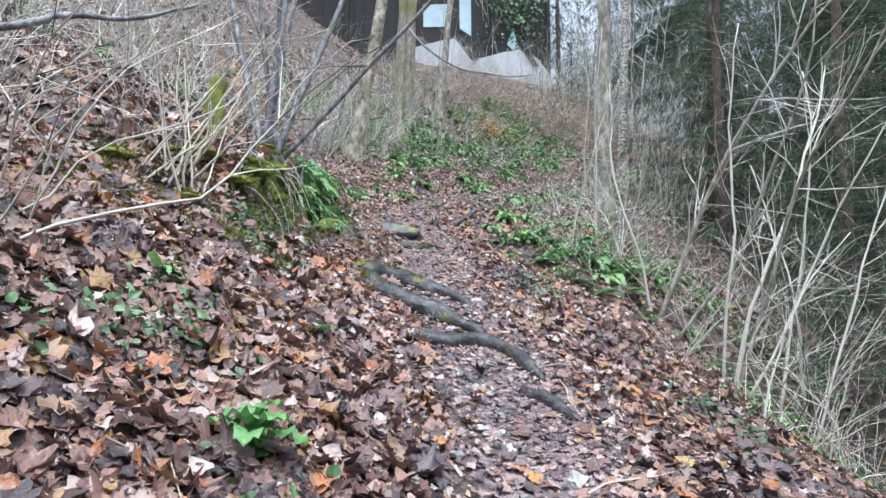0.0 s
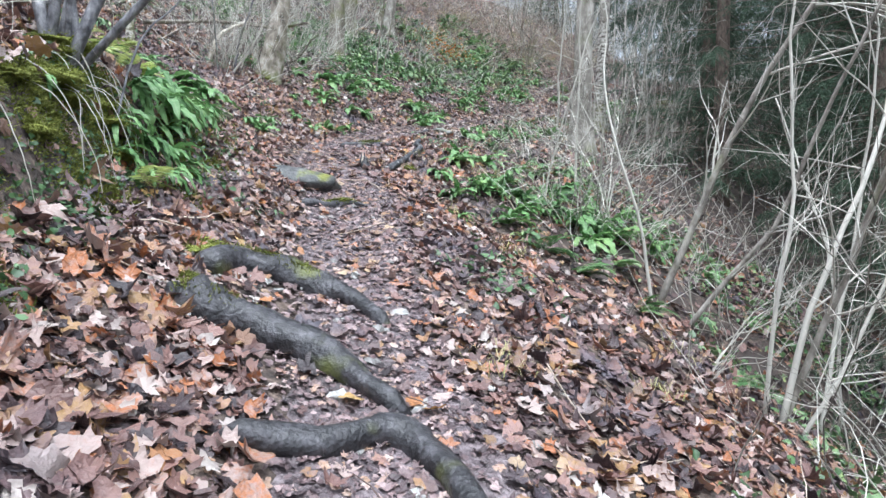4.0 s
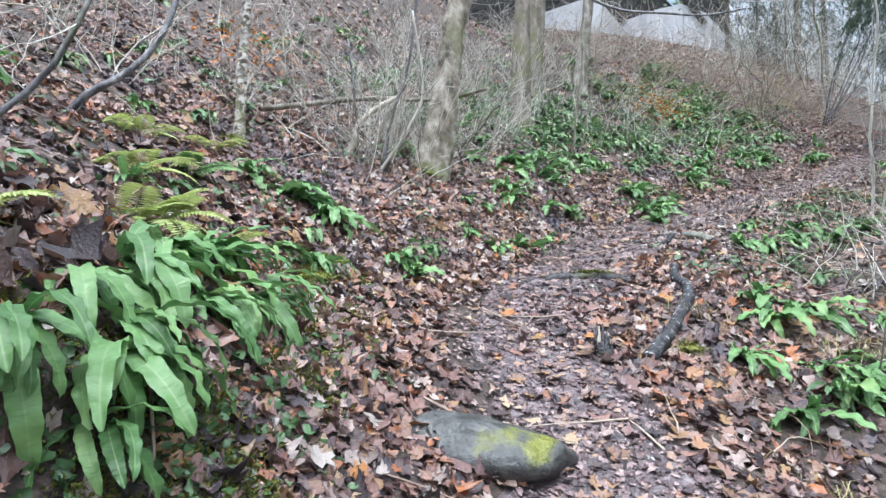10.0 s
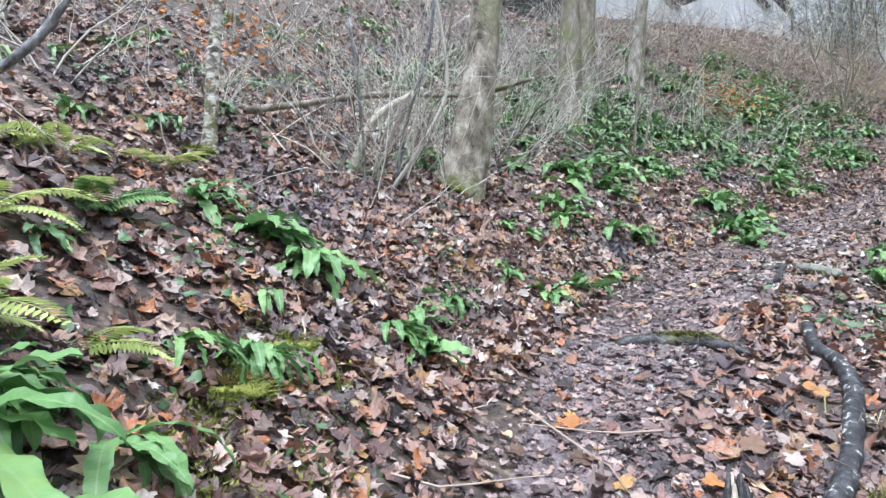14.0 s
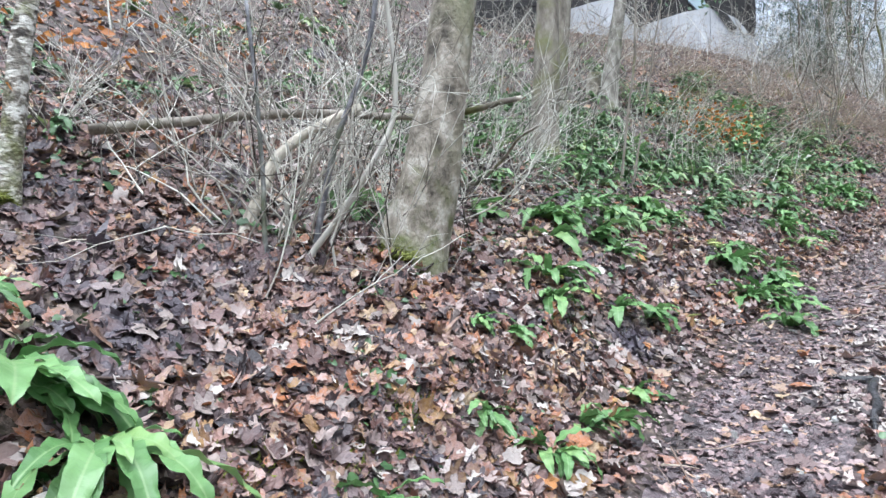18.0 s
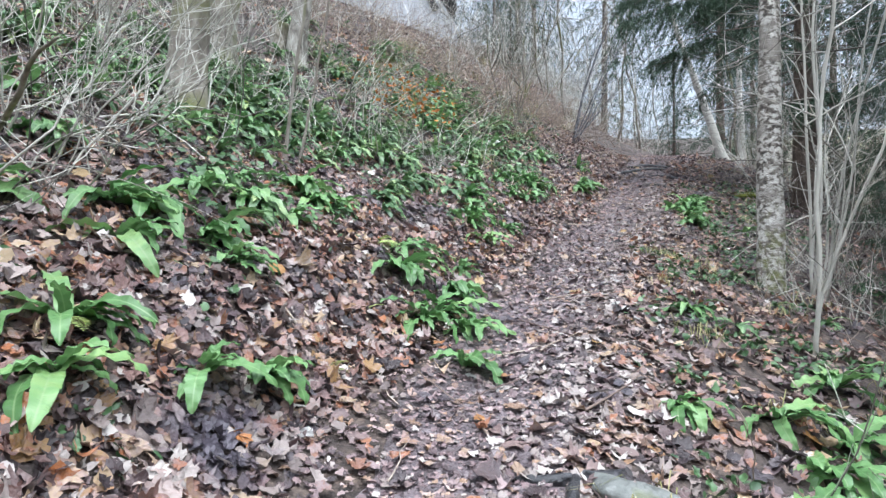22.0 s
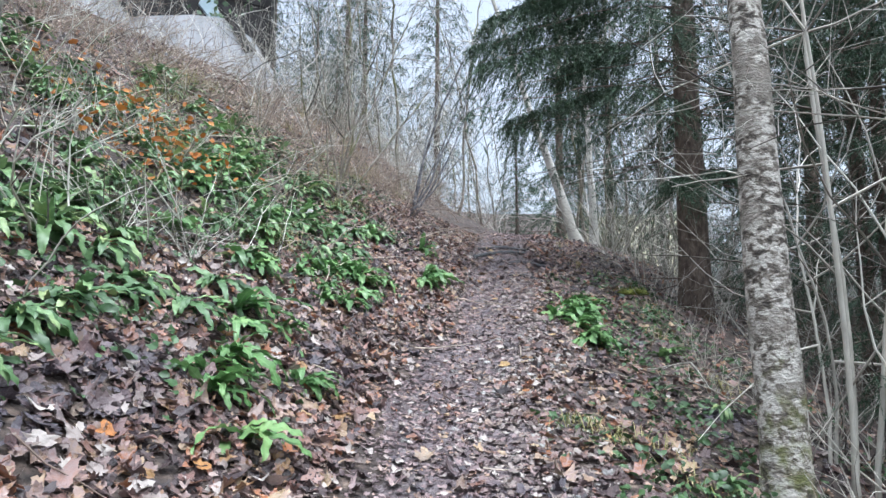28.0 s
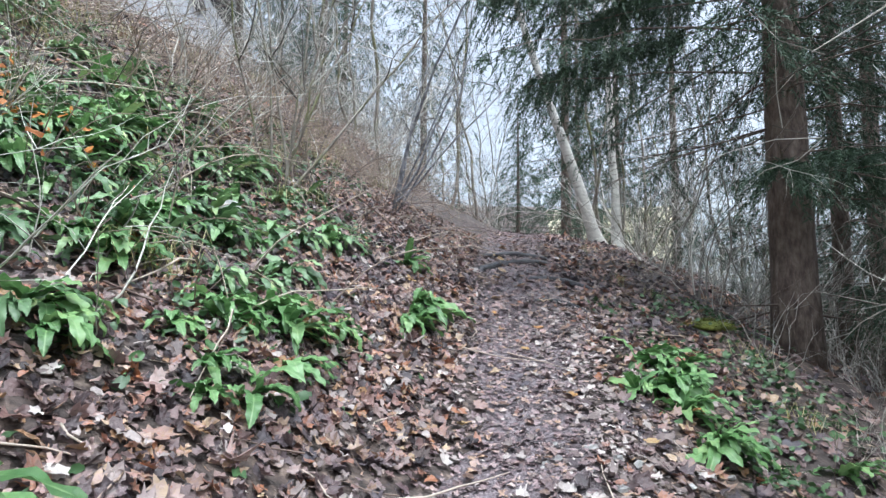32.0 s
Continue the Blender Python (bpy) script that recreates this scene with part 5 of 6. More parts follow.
# broken snag by the log
snag = thing("snag", "small dark rotten stump with splintered top beside the path", "stump", pose(-0.49, 10.49, H(-0.49, 10.49)))
rj = np.random.default_rng(3)
b = Build()
b.tube([(0, 0, -0.08), (0, 0, 0.02), (0.005, 0, 0.07), (0.0, 0.01, 0.10)], [0.085, 0.066, 0.055, 0.05], 12, wobble=0.35, rng=rj)
part("stump_base", b.mesh("snag_base", M["root"]), snag)
for k in range(9):
    a = k * 0.698 + rj.normal(0, 0.1)
    q = np.array([0.04 * math.cos(a), 0.04 * math.sin(a), 0.06])
    b = Build()
    b.tube([q, q * np.array([0.95, 0.95, 1.5]), q * np.array([0.8, 0.8, 1.0]) + np.array([0, 0, rj.uniform(0.06, 0.14)])], [0.02, 0.015, 0.003], 5)
    part("splinter", b.mesh("splinter", M["root" if k % 3 else "deadwood"]), snag)

# ---- moss on the bank ----
def moss(x, y, size, seed, label="bright yellow-green moss cushion on the bank"):
    rng_ = np.random.default_rng(seed)
    t = thing("moss", label, "moss", pose(x, y, H(x, y)), "moss cushions")
    m = lump("moss", 0, 0, size, seed, "moss", n=12, rough_=0.25)
    part("cushion", m, t)
    k = 900
    v = np.empty(len(m.vertices) * 3)
    m.vertices.foreach_get("co", v)
    v = v.reshape(-1, 3)
    i = rng_.integers(0, len(v), k)
    q = v[i] + rng_.normal(0, 0.012, (k, 3))
    o = v[i] / np.linalg.norm(v[i], axis=1)[:, None] + rng_.normal(0, 0.5, (k, 3))
    w = np.cross(o, rng_.normal(0, 1, (k, 3)))
    w /= np.linalg.norm(w, axis=1)[:, None]
    tv = np.stack([q - w * 0.004, q + w * 0.004, q + o * rng_.uniform(0.015, 0.04, (k, 1))], 1).reshape(-1, 3)
    tagged(part("fronds", fast_mesh("moss_fronds", tv, np.arange(len(tv)).reshape(-1, 3), M["moss"]), t), kind="stuff")


rm = np.random.default_rng(6)
MOSSY = [(-1.06, 6.42, 0.15), (-2.45, 13.3, 0.16), (0.0, 10.75, 0.09), (7.6, 22.9, 0.22), (-4.0, 12.1, 0.1), (-2.4, 9.0, 0.12), (-2.2, 10.0, 0.13), (-2.3, 10.5, 0.12), (-2.0, 6.6, 0.2), (-2.2, 7.1, 0.16)]
for _ in range(14):
    MOSSY.append((-1.93 + rm.normal(0, 0.12), rm.uniform(5.6, 7.2), rm.uniform(0.08, 0.15)))
for _ in range(5):
    MOSSY.append((-2.2 + rm.normal(0, 0.2), rm.uniform(4.5, 5.4), rm.uniform(0.1, 0.2)))
for i, (x, y, r_) in enumerate(MOSSY):
    moss(x, y, (r_ * rm.uniform(0.8, 1.3), r_ * rm.uniform(0.8, 1.3), r_ * rm.uniform(0.16, 0.28)), 400 + i)
# mossy snag with dead pale stems above the start
limb_wood("mossy_stump", "upright stump wrapped in green moss", [gz(-2.25, 5.75, -0.1), gz(-2.25, 5.77, 0.3), gz(-2.22, 5.8, 0.62)], 0.11, 0.07, "moss", 30)
rs = np.random.default_rng(31)
for k in range(16):
    a = rs.uniform(-0.25, 0.85)
    p0 = np.array(gz(-2.12 + rs.normal(0, 0.14), 4.7 + rs.normal(0, 0.14), -0.05))
    p1 = p0 + np.array([math.sin(a), rs.uniform(-0.2, 0.5), math.cos(a)]) * rs.uniform(0.7, 1.5)
    limb_wood("dead_sapling", "pale dry dead stem standing in the leaves", [p0, (p0 * 2 + p1) / 3 + rs.normal(0, 0.03, 3), (p0 + 2 * p1) / 3 + rs.normal(0, 0.03, 3), p1], 0.010, 0.003, "deadwood", 40 + k, 1)


# a carpet of moss over the face of the bank, and thin roots hanging from it
def moss_carpet(count, s0, s1, d0, d1, seed, label):
    rng_ = np.random.default_rng(seed)
    sc, dc = rng_.uniform(s0, s1, 26), rng_.uniform(d0, d1, 26)
    i = rng_.integers(0, 26, count)
    x, y = on_trail(sc[i] + rng_.normal(0, 0.07, count), dc[i] + rng_.normal(0, 0.07, count))
    q = np.stack([x, y, height(x, y) + 0.03 * rng_.random(count) + 0.012], 1)
    o = ground_normal(x, y) + rng_.normal(0, 0.45, (count, 3))
    w = np.cross(o, rng_.normal(0, 1, (count, 3)))
    w /= np.linalg.norm(w, axis=1)[:, None]
    v = np.stack([q - w * 0.007, q + w * 0.007, q + o * rng_.uniform(0.008, 0.026, (count, 1))], 1).reshape(-1, 3)
    return tagged(new("moss", fast_mesh("moss_carpet", v, np.arange(len(v)).reshape(-1, 3), M["moss"])), label, "moss", kind="stuff")


moss_carpet(17000, 4.9, 7.4, 1.4, 2.0, 61, "yellow-green moss covering the face of the bank")
moss_carpet(5000, 4.2, 5.6, 1.9, 2.9, 62, "bright moss over a buried log on the slope")
moss_carpet(9000, 7.2, 9.2, 1.15, 1.85, 65, "moss and small green leaves on the dark soil under the ferns")
moss_carpet(3500, 9.0, 12.0, 1.0, 1.5, 63, "thin moss on the cut edge of the bank")
rs = np.random.default_rng(64)
for k in range(18):
    x, y = (float(q[0]) for q in on_trail(np.array([rs.uniform(5.5, 7.6)]), np.array([rs.uniform(1.75, 1.98)])))
    p0 = np.array(gz(x, y, 0.04))
    x1, y1 = x + rs.uniform(0.2, 0.42), y + rs.uniform(-0.25, 0.1)
    p1 = np.array(gz(x1, y1, 0.03))
    limb_wood("hanging_root", "thin pale root hanging down the mossy bank", [p0, p0 * 0.7 + p1 * 0.3 + np.array([0.07, 0, 0.08]), p0 * 0.3 + p1 * 0.7 + np.array([0.06, 0, 0.05]) + rs.normal(0, 0.02, 3), p1], 0.0035, 0.0018, "twig", 70 + k)
limb_wood("overhanging_bough", "dark bare bough reaching over the trail", [(-1.75, 18.5, 9.4), (-1.1, 18.1, 8.5), (-0.2, 17.85, 7.8), (0.6, 17.72, 7.57), (1.3, 17.65, 7.44), (1.85, 17.63, 7.48)], 0.035, 0.012, "darkbark", 90, 3)


# ---------------- house above the slope ----------------
def slab(name, outline, y0, y1, material, parent, label=""):
    """Upright slab: outline in x, z; from y0 (front) to y1."""
    k = len(outline)
    v = [(x, y0, z) for x, z in outline] + [(x, y1, z) for x, z in outline]
    f = [tuple(range(k)), tuple(range(2 * k - 1, k - 1, -1))] + [(i, k + i, k + (i + 1) % k, (i + 1) % k) for i in range(k)]
    b = Build()
    b.add(v, f)
    return part(name, b.mesh(name, M[material], False), parent, label)


# local origin: the foot of the corner that looks over the trail
house = thing("house", "dark timber house with stepped pale plinth and pale blue boards", "house", pose(4.8, 36.0, 13.1))
slab("plinth_wall", [(-8.4, -2), (-4.35, -2), (-4.35, 1.45), (-5.3, 2.75), (-6.1, 2.65), (-8.2, 2.15)], 0, 0.35, "wall", house, "pale rendered plinth with a cut corner")
slab("plinth_wall", [(-4.34, -2), (-1.65, -2), (-1.65, 2.05), (-2.6, 1.95), (-4.34, 1.5)], 0.05, 0.4, "wall", house, "pale rendered plinth")
slab("plinth_wall", [(-1.64, -2), (-0.02, -2), (-0.02, 0.55), (-0.75, 1.55), (-1.64, 2.0)], 0.02, 0.37, "wall", house, "pale rendered corner pier")
slab("upper_wall", [(-16, -2.5), (0, -2.5), (0, 9), (-16, 9)], 0.42, 7, "timber", house, "dark weathered timber wall")
slab("brace", [(-5.25, 2.85), (-4.95, 2.95), (-3.95, 1.6), (-4.25, 1.45)], -0.06, 0.0, "timber", house)
slab("brace", [(-1.75, 2.35), (-1.5, 2.45), (-0.7, 1.1), (-0.95, 1.0)], -0.06, 0.0, "timber", house)
slab("board", [(-5.05, 3.45), (-4.4, 3.0), (-4.4, 6.4), (-5.05, 6.4)], 0.30, 0.41, "panel", house, "pale blue board with a slanted end")
slab("board", [(-2.4, 2.5), (-2.05, 3.3), (-1.65, 1.95), (-2.0, 2.05)], 0.30, 0.41, "panel", house, "pale blue slanted board")
win = slab("window", [(-7.1, 3.6), (-5.7, 3.6), (-5.7, 4.9), (-7.1, 4.9)], 0.36, 0.41, "panel", house, "pale window board")
slab("roof", [(-17, 9), (1.6, 9), (1.6, 9.25), (-17, 9.25)], -0.9, 8, "timber", house, "dark overhanging roof")
for k in range(26):
    slab("plank", [(-15.8 + k * 0.6, 2.9), (-15.28 + k * 0.6, 2.9), (-15.28 + k * 0.6, 8.9), (-15.8 + k * 0.6, 8.9)] if not -7.3 < -15.8 + k * 0.6 < -3.9 else [(-15.8 + k * 0.6, 6.5), (-15.28 + k * 0.6, 6.5), (-15.28 + k * 0.6, 8.9), (-15.8 + k * 0.6, 8.9)], 0.38, 0.42, "timber", house)
for x in (-15.0, -11.5, -3.3, -0.15):
    slab("post", [(x, 1.2), (x + 0.16, 1.2), (x + 0.16, 8.9), (x, 8.9)], 0.2, 0.375, "timber", house)


ri = np.random.default_rng(17)
k = 420
lx, lz = -1.9 + ri.normal(0, 0.9, k), 4.2 + ri.normal(0, 1.1, k)
ok = (lx > -4.2) & (lx < 0.1) & (lz > 1.6)
q = np.stack([4.8 + lx[ok], 36.0 + ri.uniform(-0.15, 0.28, ok.sum()), 13.1 + lz[ok]], 1)
u = ri.normal(0, 1, (len(q), 3)) * np.array([1, 0.4, 1])
u /= np.linalg.norm(u, axis=1)[:, None]
w = np.cross(u, np.array([0.0, -1.0, 0.3]) + ri.normal(0, 0.4, (len(q), 3)))
z = ri.uniform(0.09, 0.18, (len(q), 1))
iv = np.stack([q - u * z * 0.6, q + w * z * 0.5, q + u * z * 0.8, q - w * z * 0.5], 1).reshape(-1, 3)
it = (np.arange(len(q))[:, None, None] * 4 + np.array([(0, 1, 2), (0, 2, 3)])[None]).reshape(-1, 3)
tagged(new("ivy", fast_mesh("wall_ivy", iv, it, M["ivy"])), "dark ivy climbing the timber wall of the house", "ivy", kind="stuff")
limb_wood("tree_stump", "short broken mossy stump on the hillside", [gz(-1.25, 23.5, -0.15), gz(-1.24, 23.5, 0.25), gz(-1.22, 23.5, 0.58)], 0.19, 0.15, "mottled", 33)


# the meadow on the far hillside behind the crest
fa, fr = np.linspace(radians(43), radians(64), 20), np.linspace(48, 100, 12)
FA, FR = np.meshgrid(fa, fr, indexing="ij")
fz = 6.0 + (FR - 48) * 0.33 + 0.8 * np.sin(FA * 9) * np.cos(FR * 0.08)
fv = np.stack([1.0 + FR * np.cos(FA), 16.0 + FR * np.sin(FA), fz], -1).reshape(-1, 3)
fi = np.arange(FA.size).reshape(FA.shape)
fq = np.stack([fi[:-1, :-1], fi[:-1, 1:], fi[1:, 1:], fi[1:, :-1]], -1).reshape(-1, 4)[:, ::-1]
tagged(new("backdrop_meadow", fast_mesh("far_meadow", fv, np.vstack([fq[:, :3], fq[:, [0, 2, 3]]]), M["field"], True)), "yellowish winter meadow on the far hillside", "meadow", kind="structure")


# ---------------- ferns ----------------
def frond_mesh(length, width, rise, droop, seed, name="frond"):
    """One strap-shaped hart's tongue frond growing along +x: arched, keeled, wavy at the edges."""
    rng_ = np.random.default_rng(seed)
    n = 20
    u = np.linspace(0, 1, n)
    ang = rise - droop * u ** 1.3
    dx, dz = np.cos(ang), np.sin(ang)
    x = np.concatenate([[0], np.cumsum((dx[1:] + dx[:-1]) / 2)]) / (n - 1) * length
    z = np.concatenate([[0], np.cumsum((dz[1:] + dz[:-1]) / 2)]) / (n - 1) * length
    w = width * np.clip(np.sin(np.clip(u * 1.01, 0, 1) * math.pi) ** 0.38, 0.12, 1) * (1 - 0.30 * u)
    w[:3] *= (0.2, 0.6, 0.9)
    w[-1] = 0.003
    sway = np.zeros(n)
    rows = []
    for k in range(n):
        ph = k * 1.45 + rng_.uniform(-0.25, 0.25)
        rip = 0.24 * width
        nzx, nzz = -math.sin(ang[k]), math.cos(ang[k])
        for o, lift in ((-1, 0.16 * w[k] + rip * math.sin(ph)), (-0.5, 0.16 * w[k] + 0.3 * rip * math.sin(ph + 1)), (0, -0.04 * w[k]), (0.5, 0.16 * w[k] + 0.3 * rip * math.cos(ph + 1)), (1, 0.16 * w[k] + rip * math.cos(ph))):
            rows.append((x[k] + nzx * lift, sway[k] + o * w[k] * (1 + 0.06 * math.sin(ph * 1.7)), z[k] + nzz * lift))
    f = [(k * 5 + j, k * 5 + j + 1, k * 5 + j + 6, k * 5 + j + 5) for k in range(n - 1) for j in range(4)]
    b = Build()
    b.add(rows, f)
    return b


FRONDS = []
for i in range(9):
    r_ = np.random.default_rng(900 + i)
    FRONDS.append(frond_mesh(r_.uniform(0.26, 0.37), r_.uniform(0.030, 0.039), r_.uniform(0.45, 1.1), r_.uniform(1.2, 2.1), 900 + i).mesh("frond", M["frond"]))


HANG = []
for i in range(7):
    r_ = np.random.default_rng(950 + i)
    HANG.append(frond_mesh(r_.uniform(0.36, 0.50), r_.uniform(0.033, 0.041), r_.uniform(0.2, 0.75), r_.uniform(1.2, 1.9), 950 + i).mesh("frond", M["frond"]))


def downhill(x, y):
    n = ground_normal(np.array([x]), np.array([y]))[0]
    return math.atan2(n[1], n[0])


FERNS = "hart's tongue ferns"


def fern(x, y, size, count, seed, label="glossy green hart's tongue fern growing from the leaf litter", lift=0.0, hang=False):
    """Hart's tongue fern: every frond a part."""
    rng_ = np.random.default_rng(seed)
    t = thing("hart_tongue_fern", label, "fern", pose(x, y, H(x, y) + 0.015 + lift), FERNS)
    dh = downhill(x, y)
    for k in range(count):
        a = dh + rng_.normal(0, 0.6 if hang else 1.05) if hang or rng_.random() < 0.88 else rng_.uniform(0, 6.283)
        s_ = size * rng_.uniform(0.65, 1.15)
        m = Matrix.Translation((rng_.normal(0, 0.02), rng_.normal(0, 0.02), 0)) @ pose(0, 0, 0, rng_.normal(0, 14), rng_.normal(24 if hang else 10, 13), math.degrees(a)) @ Matrix.Diagonal((s_, s_ * rng_.uniform(0.85, 1.25), s_, 1))
        part("frond", (HANG if hang else FRONDS)[rng_.integers(7)], t, m=m)
    return t


rng = np.random.default_rng(8)
# large ferns hanging from the mossy bank
for i, (x, y, s_, c) in enumerate([(-2.0, 7.75, 1.15, 15), (-1.9, 8.1, 1.2, 14), (-2.2, 8.45, 1.45, 18), (-2.3, 8.75, 1.3, 14), (-1.8, 7.4, 1.0, 12), (-2.35, 9.15, 1.1, 12), (-2.0, 8.75, 1.1, 10), (-2.1, 8.1, 1.1, 9),
                                    (-2.4, 9.95, 0.85, 10), (-2.25, 10.25, 0.8, 10), (-2.05, 11.15, 0.95, 14), (-1.95, 6.5, 0.6, 7), (-1.75, 6.95, 0.8, 9), (-2.5, 10.7, 0.65, 6), (-1.85, 7.1, 0.8, 8),
                                    (-1.56, 6.95, 0.7, 6), (-1.52, 7.12, 0.8, 7), (-1.56, 7.58, 0.8, 8), (-1.89, 7.28, 1.0, 10), (-1.72, 7.65, 1.0, 10),
                                    (-1.97, 8.58, 1.15, 11), (-1.95, 8.95, 1.05, 10), (-2.05, 9.3, 0.9, 8), (-1.86, 8.0, 1.25, 9), (-1.8, 7.85, 1.0, 7)]):
    fern(x, y, 0.82 * s_, c, 1000 + i, "large glossy hart's tongue fern hanging from the mossy bank", lift=0.07, hang=True)
# a young broad-leaved plant by the start
SEED = frond_mesh(0.19, 0.058, 1.25, 2.0, 77).mesh("seedling_leaf", M["seedling"])
plant = thing("seedling", "bright green young broad-leaved plant among russet leaves", "plant", pose(-0.77, 2.38, H(-0.77, 2.38) + 0.02))
for k in range(9):
    part("leaf", SEED, plant, m=pose(0, 0, 0.008 * k, 9 * math.sin(k * 2.1), 14 - 4.5 * k, k * 137.5) @ Matrix.Diagonal((1.25 - 0.035 * k,) * 3 + (1,)))
# fern beds along the trail: x, y, size
LOWER = [(-2.64, 11.31, 1.0), (-2.02, 11.44, 0.7), (-1.62, 3.43, 0.5), (-1.88, 11.14, 0.8), (-2.93, 11.31, 1.0), (-2.32, 10.29, 0.7), (-4.69, 9.95, 0.9), (-2.28, 9.00, 1.1), (-3.33, 11.24, 0.8), (-1.94, 11.83, 0.7), (-4.69, 11.59, 0.7), (-3.11, 9.58, 0.6)]
for i, (x, y, s_) in enumerate(LOWER):
    fern(x, y, 1.3 * s_, int(8 + 6 * s_), 1240 + i, "hart's tongue fern growing from russet leaf litter")
BELOW = [(1.16, 10.11, 1.0), (2.16, 10.41, 1.1), (3.40, 11.37, 1.0), (3.88, 11.15, 0.9), (0.58, 10.38, 0.8), (1.30, 10.48, 1.1), (2.47, 10.61, 1.1), (0.97, 10.72, 1.0), (2.03, 10.70, 1.1), (3.03, 10.86, 1.0), (0.37, 10.83, 0.7), (0.57, 9.37, 0.6), (1.89, 11.37, 1.0), (0.64, 11.69, 0.9), (0.83, 10.91, 0.6)]
for i, (x, y, s_) in enumerate(BELOW):
    fern(x, y, 1.3 * s_, int(8 + 6 * s_), 1663 + i, "lush hart's tongue fern at the downhill edge of the trail")
MIDDLE = [(-1.51, 13.90, 0.8), (-1.44, 12.56, 0.7), (0.31, 15.79, 0.8), (-1.13, 15.20, 0.8), (-1.27, 15.47, 0.9), (0.20, 15.19, 0.8), (-5.93, 13.24, 0.6), (-1.61, 15.53, 1.1), (-1.39, 16.08, 0.9), (-0.90, 14.53, 0.8), (0.15, 16.00, 0.9), (-0.71, 16.89, 0.9), (-1.19, 13.15, 0.6), (-1.72, 12.47, 0.5), (-1.86, 12.96, 0.5), (-1.33, 12.92, 0.6), (-1.70, 13.17, 0.5)]
for i, (x, y, s_) in enumerate(MIDDLE):
    fern(x, y, 1.3 * s_, int(8 + 6 * s_), 2124 + i, "glossy hart's tongue fern beside the trail")
BESIDE = [(-1.03, 13.49, 0.7), (-1.58, 14.20, 1.0), (0.35, 16.41, 0.9), (-1.08, 16.34, 0.9), (-2.61, 17.10, 0.9), (-2.88, 13.82, 1.0), (1.16, 14.59, 0.6), (0.94, 13.71, 0.9), (-1.73, 15.29, 1.0), (-0.78, 17.19, 1.1), (-0.49, 17.06, 0.8), (-0.05, 16.36, 1.0), (0.04, 15.80, 0.9), (2.30, 16.36, 0.7), (-1.11, 14.35, 0.7), (0.05, 16.87, 1.0), (0.61, 17.11, 0.7)]
for i, (x, y, s_) in enumerate(BESIDE):
    fern(x, y, 1.3 * s_, int(8 + 6 * s_), 2627 + i, "glossy hart's tongue fern beside the trail")
HILL = [(-2.45, 19.41, 1.0), (-1.68, 20.14, 1.0), (-0.79, 20.83, 0.9), (0.17, 21.24, 0.8), (-2.60, 18.14, 1.1), (-2.29, 18.44, 1.1), (-2.03, 19.51, 1.0), (-1.34, 18.56, 1.0), (-2.92, 18.54, 1.1), (-0.45, 19.08, 0.7), (-1.93, 20.69, 1.0), (0.56, 21.48, 0.7), (0.04, 23.66, 0.9), (0.25, 20.78, 0.9), (-1.58, 19.93, 1.1), (-1.24, 23.30, 1.0), (-0.25, 23.59, 1.0), (-0.53, 19.82, 0.8), (-2.01, 21.13, 1.0)]
for i, (x, y, s_) in enumerate(HILL):
    fern(x, y, 1.3 * s_, int(8 + 6 * s_), 3126 + i, "hart's tongue fern on the steep hillside")
UPPER = [(1.09, 18.28, 0.8), (1.01, 18.63, 0.8), (0.63, 20.63, 0.7), (1.00, 18.89, 0.7), (1.13, 19.11, 0.9), (2.80, 21.57, 0.7), (5.24, 20.80, 0.6), (1.72, 20.15, 0.6), (2.21, 21.69, 0.7), (1.34, 20.08, 1.1), (1.59, 19.16, 0.7), (0.97, 21.41, 1.1), (2.33, 21.31, 0.8), (2.89, 21.95, 1.0), (5.14, 21.36, 0.9), (5.77, 20.40, 0.7), (1.67, 21.19, 0.9), (2.51, 21.89, 0.8), (2.51, 21.17, 0.8), (5.44, 21.36, 1.0), (5.00, 20.67, 1.0), (2.29, 21.06, 0.6), (5.73, 21.73, 0.8)]
for i, (x, y, s_) in enumerate(UPPER):
    fern(x, y, 1.3 * s_, int(8 + 6 * s_), 3664 + i, "glossy green hart's tongue fern beside the upper trail")
CREST = [(4.02, 22.67, 0.9), (3.19, 23.84, 0.7), (1.30, 24.08, 1.0), (1.79, 24.58, 1.1), (3.77, 24.05, 0.7), (4.61, 24.04, 0.8), (1.89, 22.27, 0.8), (2.18, 23.15, 0.9), (1.33, 22.71, 1.0), (3.01, 23.38, 0.7), (2.57, 23.82, 0.7), (2.00, 24.66, 1.0), (1.65, 22.33, 0.9), (2.06, 22.87, 0.8), (2.67, 23.21, 0.8), (3.26, 22.22, 0.7), (3.72, 23.82, 0.9), (4.17, 22.85, 1.0), (1.66, 23.82, 1.1), (2.09, 24.41, 1.1), (1.37, 23.60, 1.1), (3.04, 25.00, 0.7), (1.69, 25.10, 1.1), (1.91, 23.58, 0.8)]
for i, (x, y, s_) in enumerate(CREST):
    fern(x, y, 1.3 * s_, int(8 + 6 * s_), 4283 + i, "hart's tongue fern on the bank near the crest")

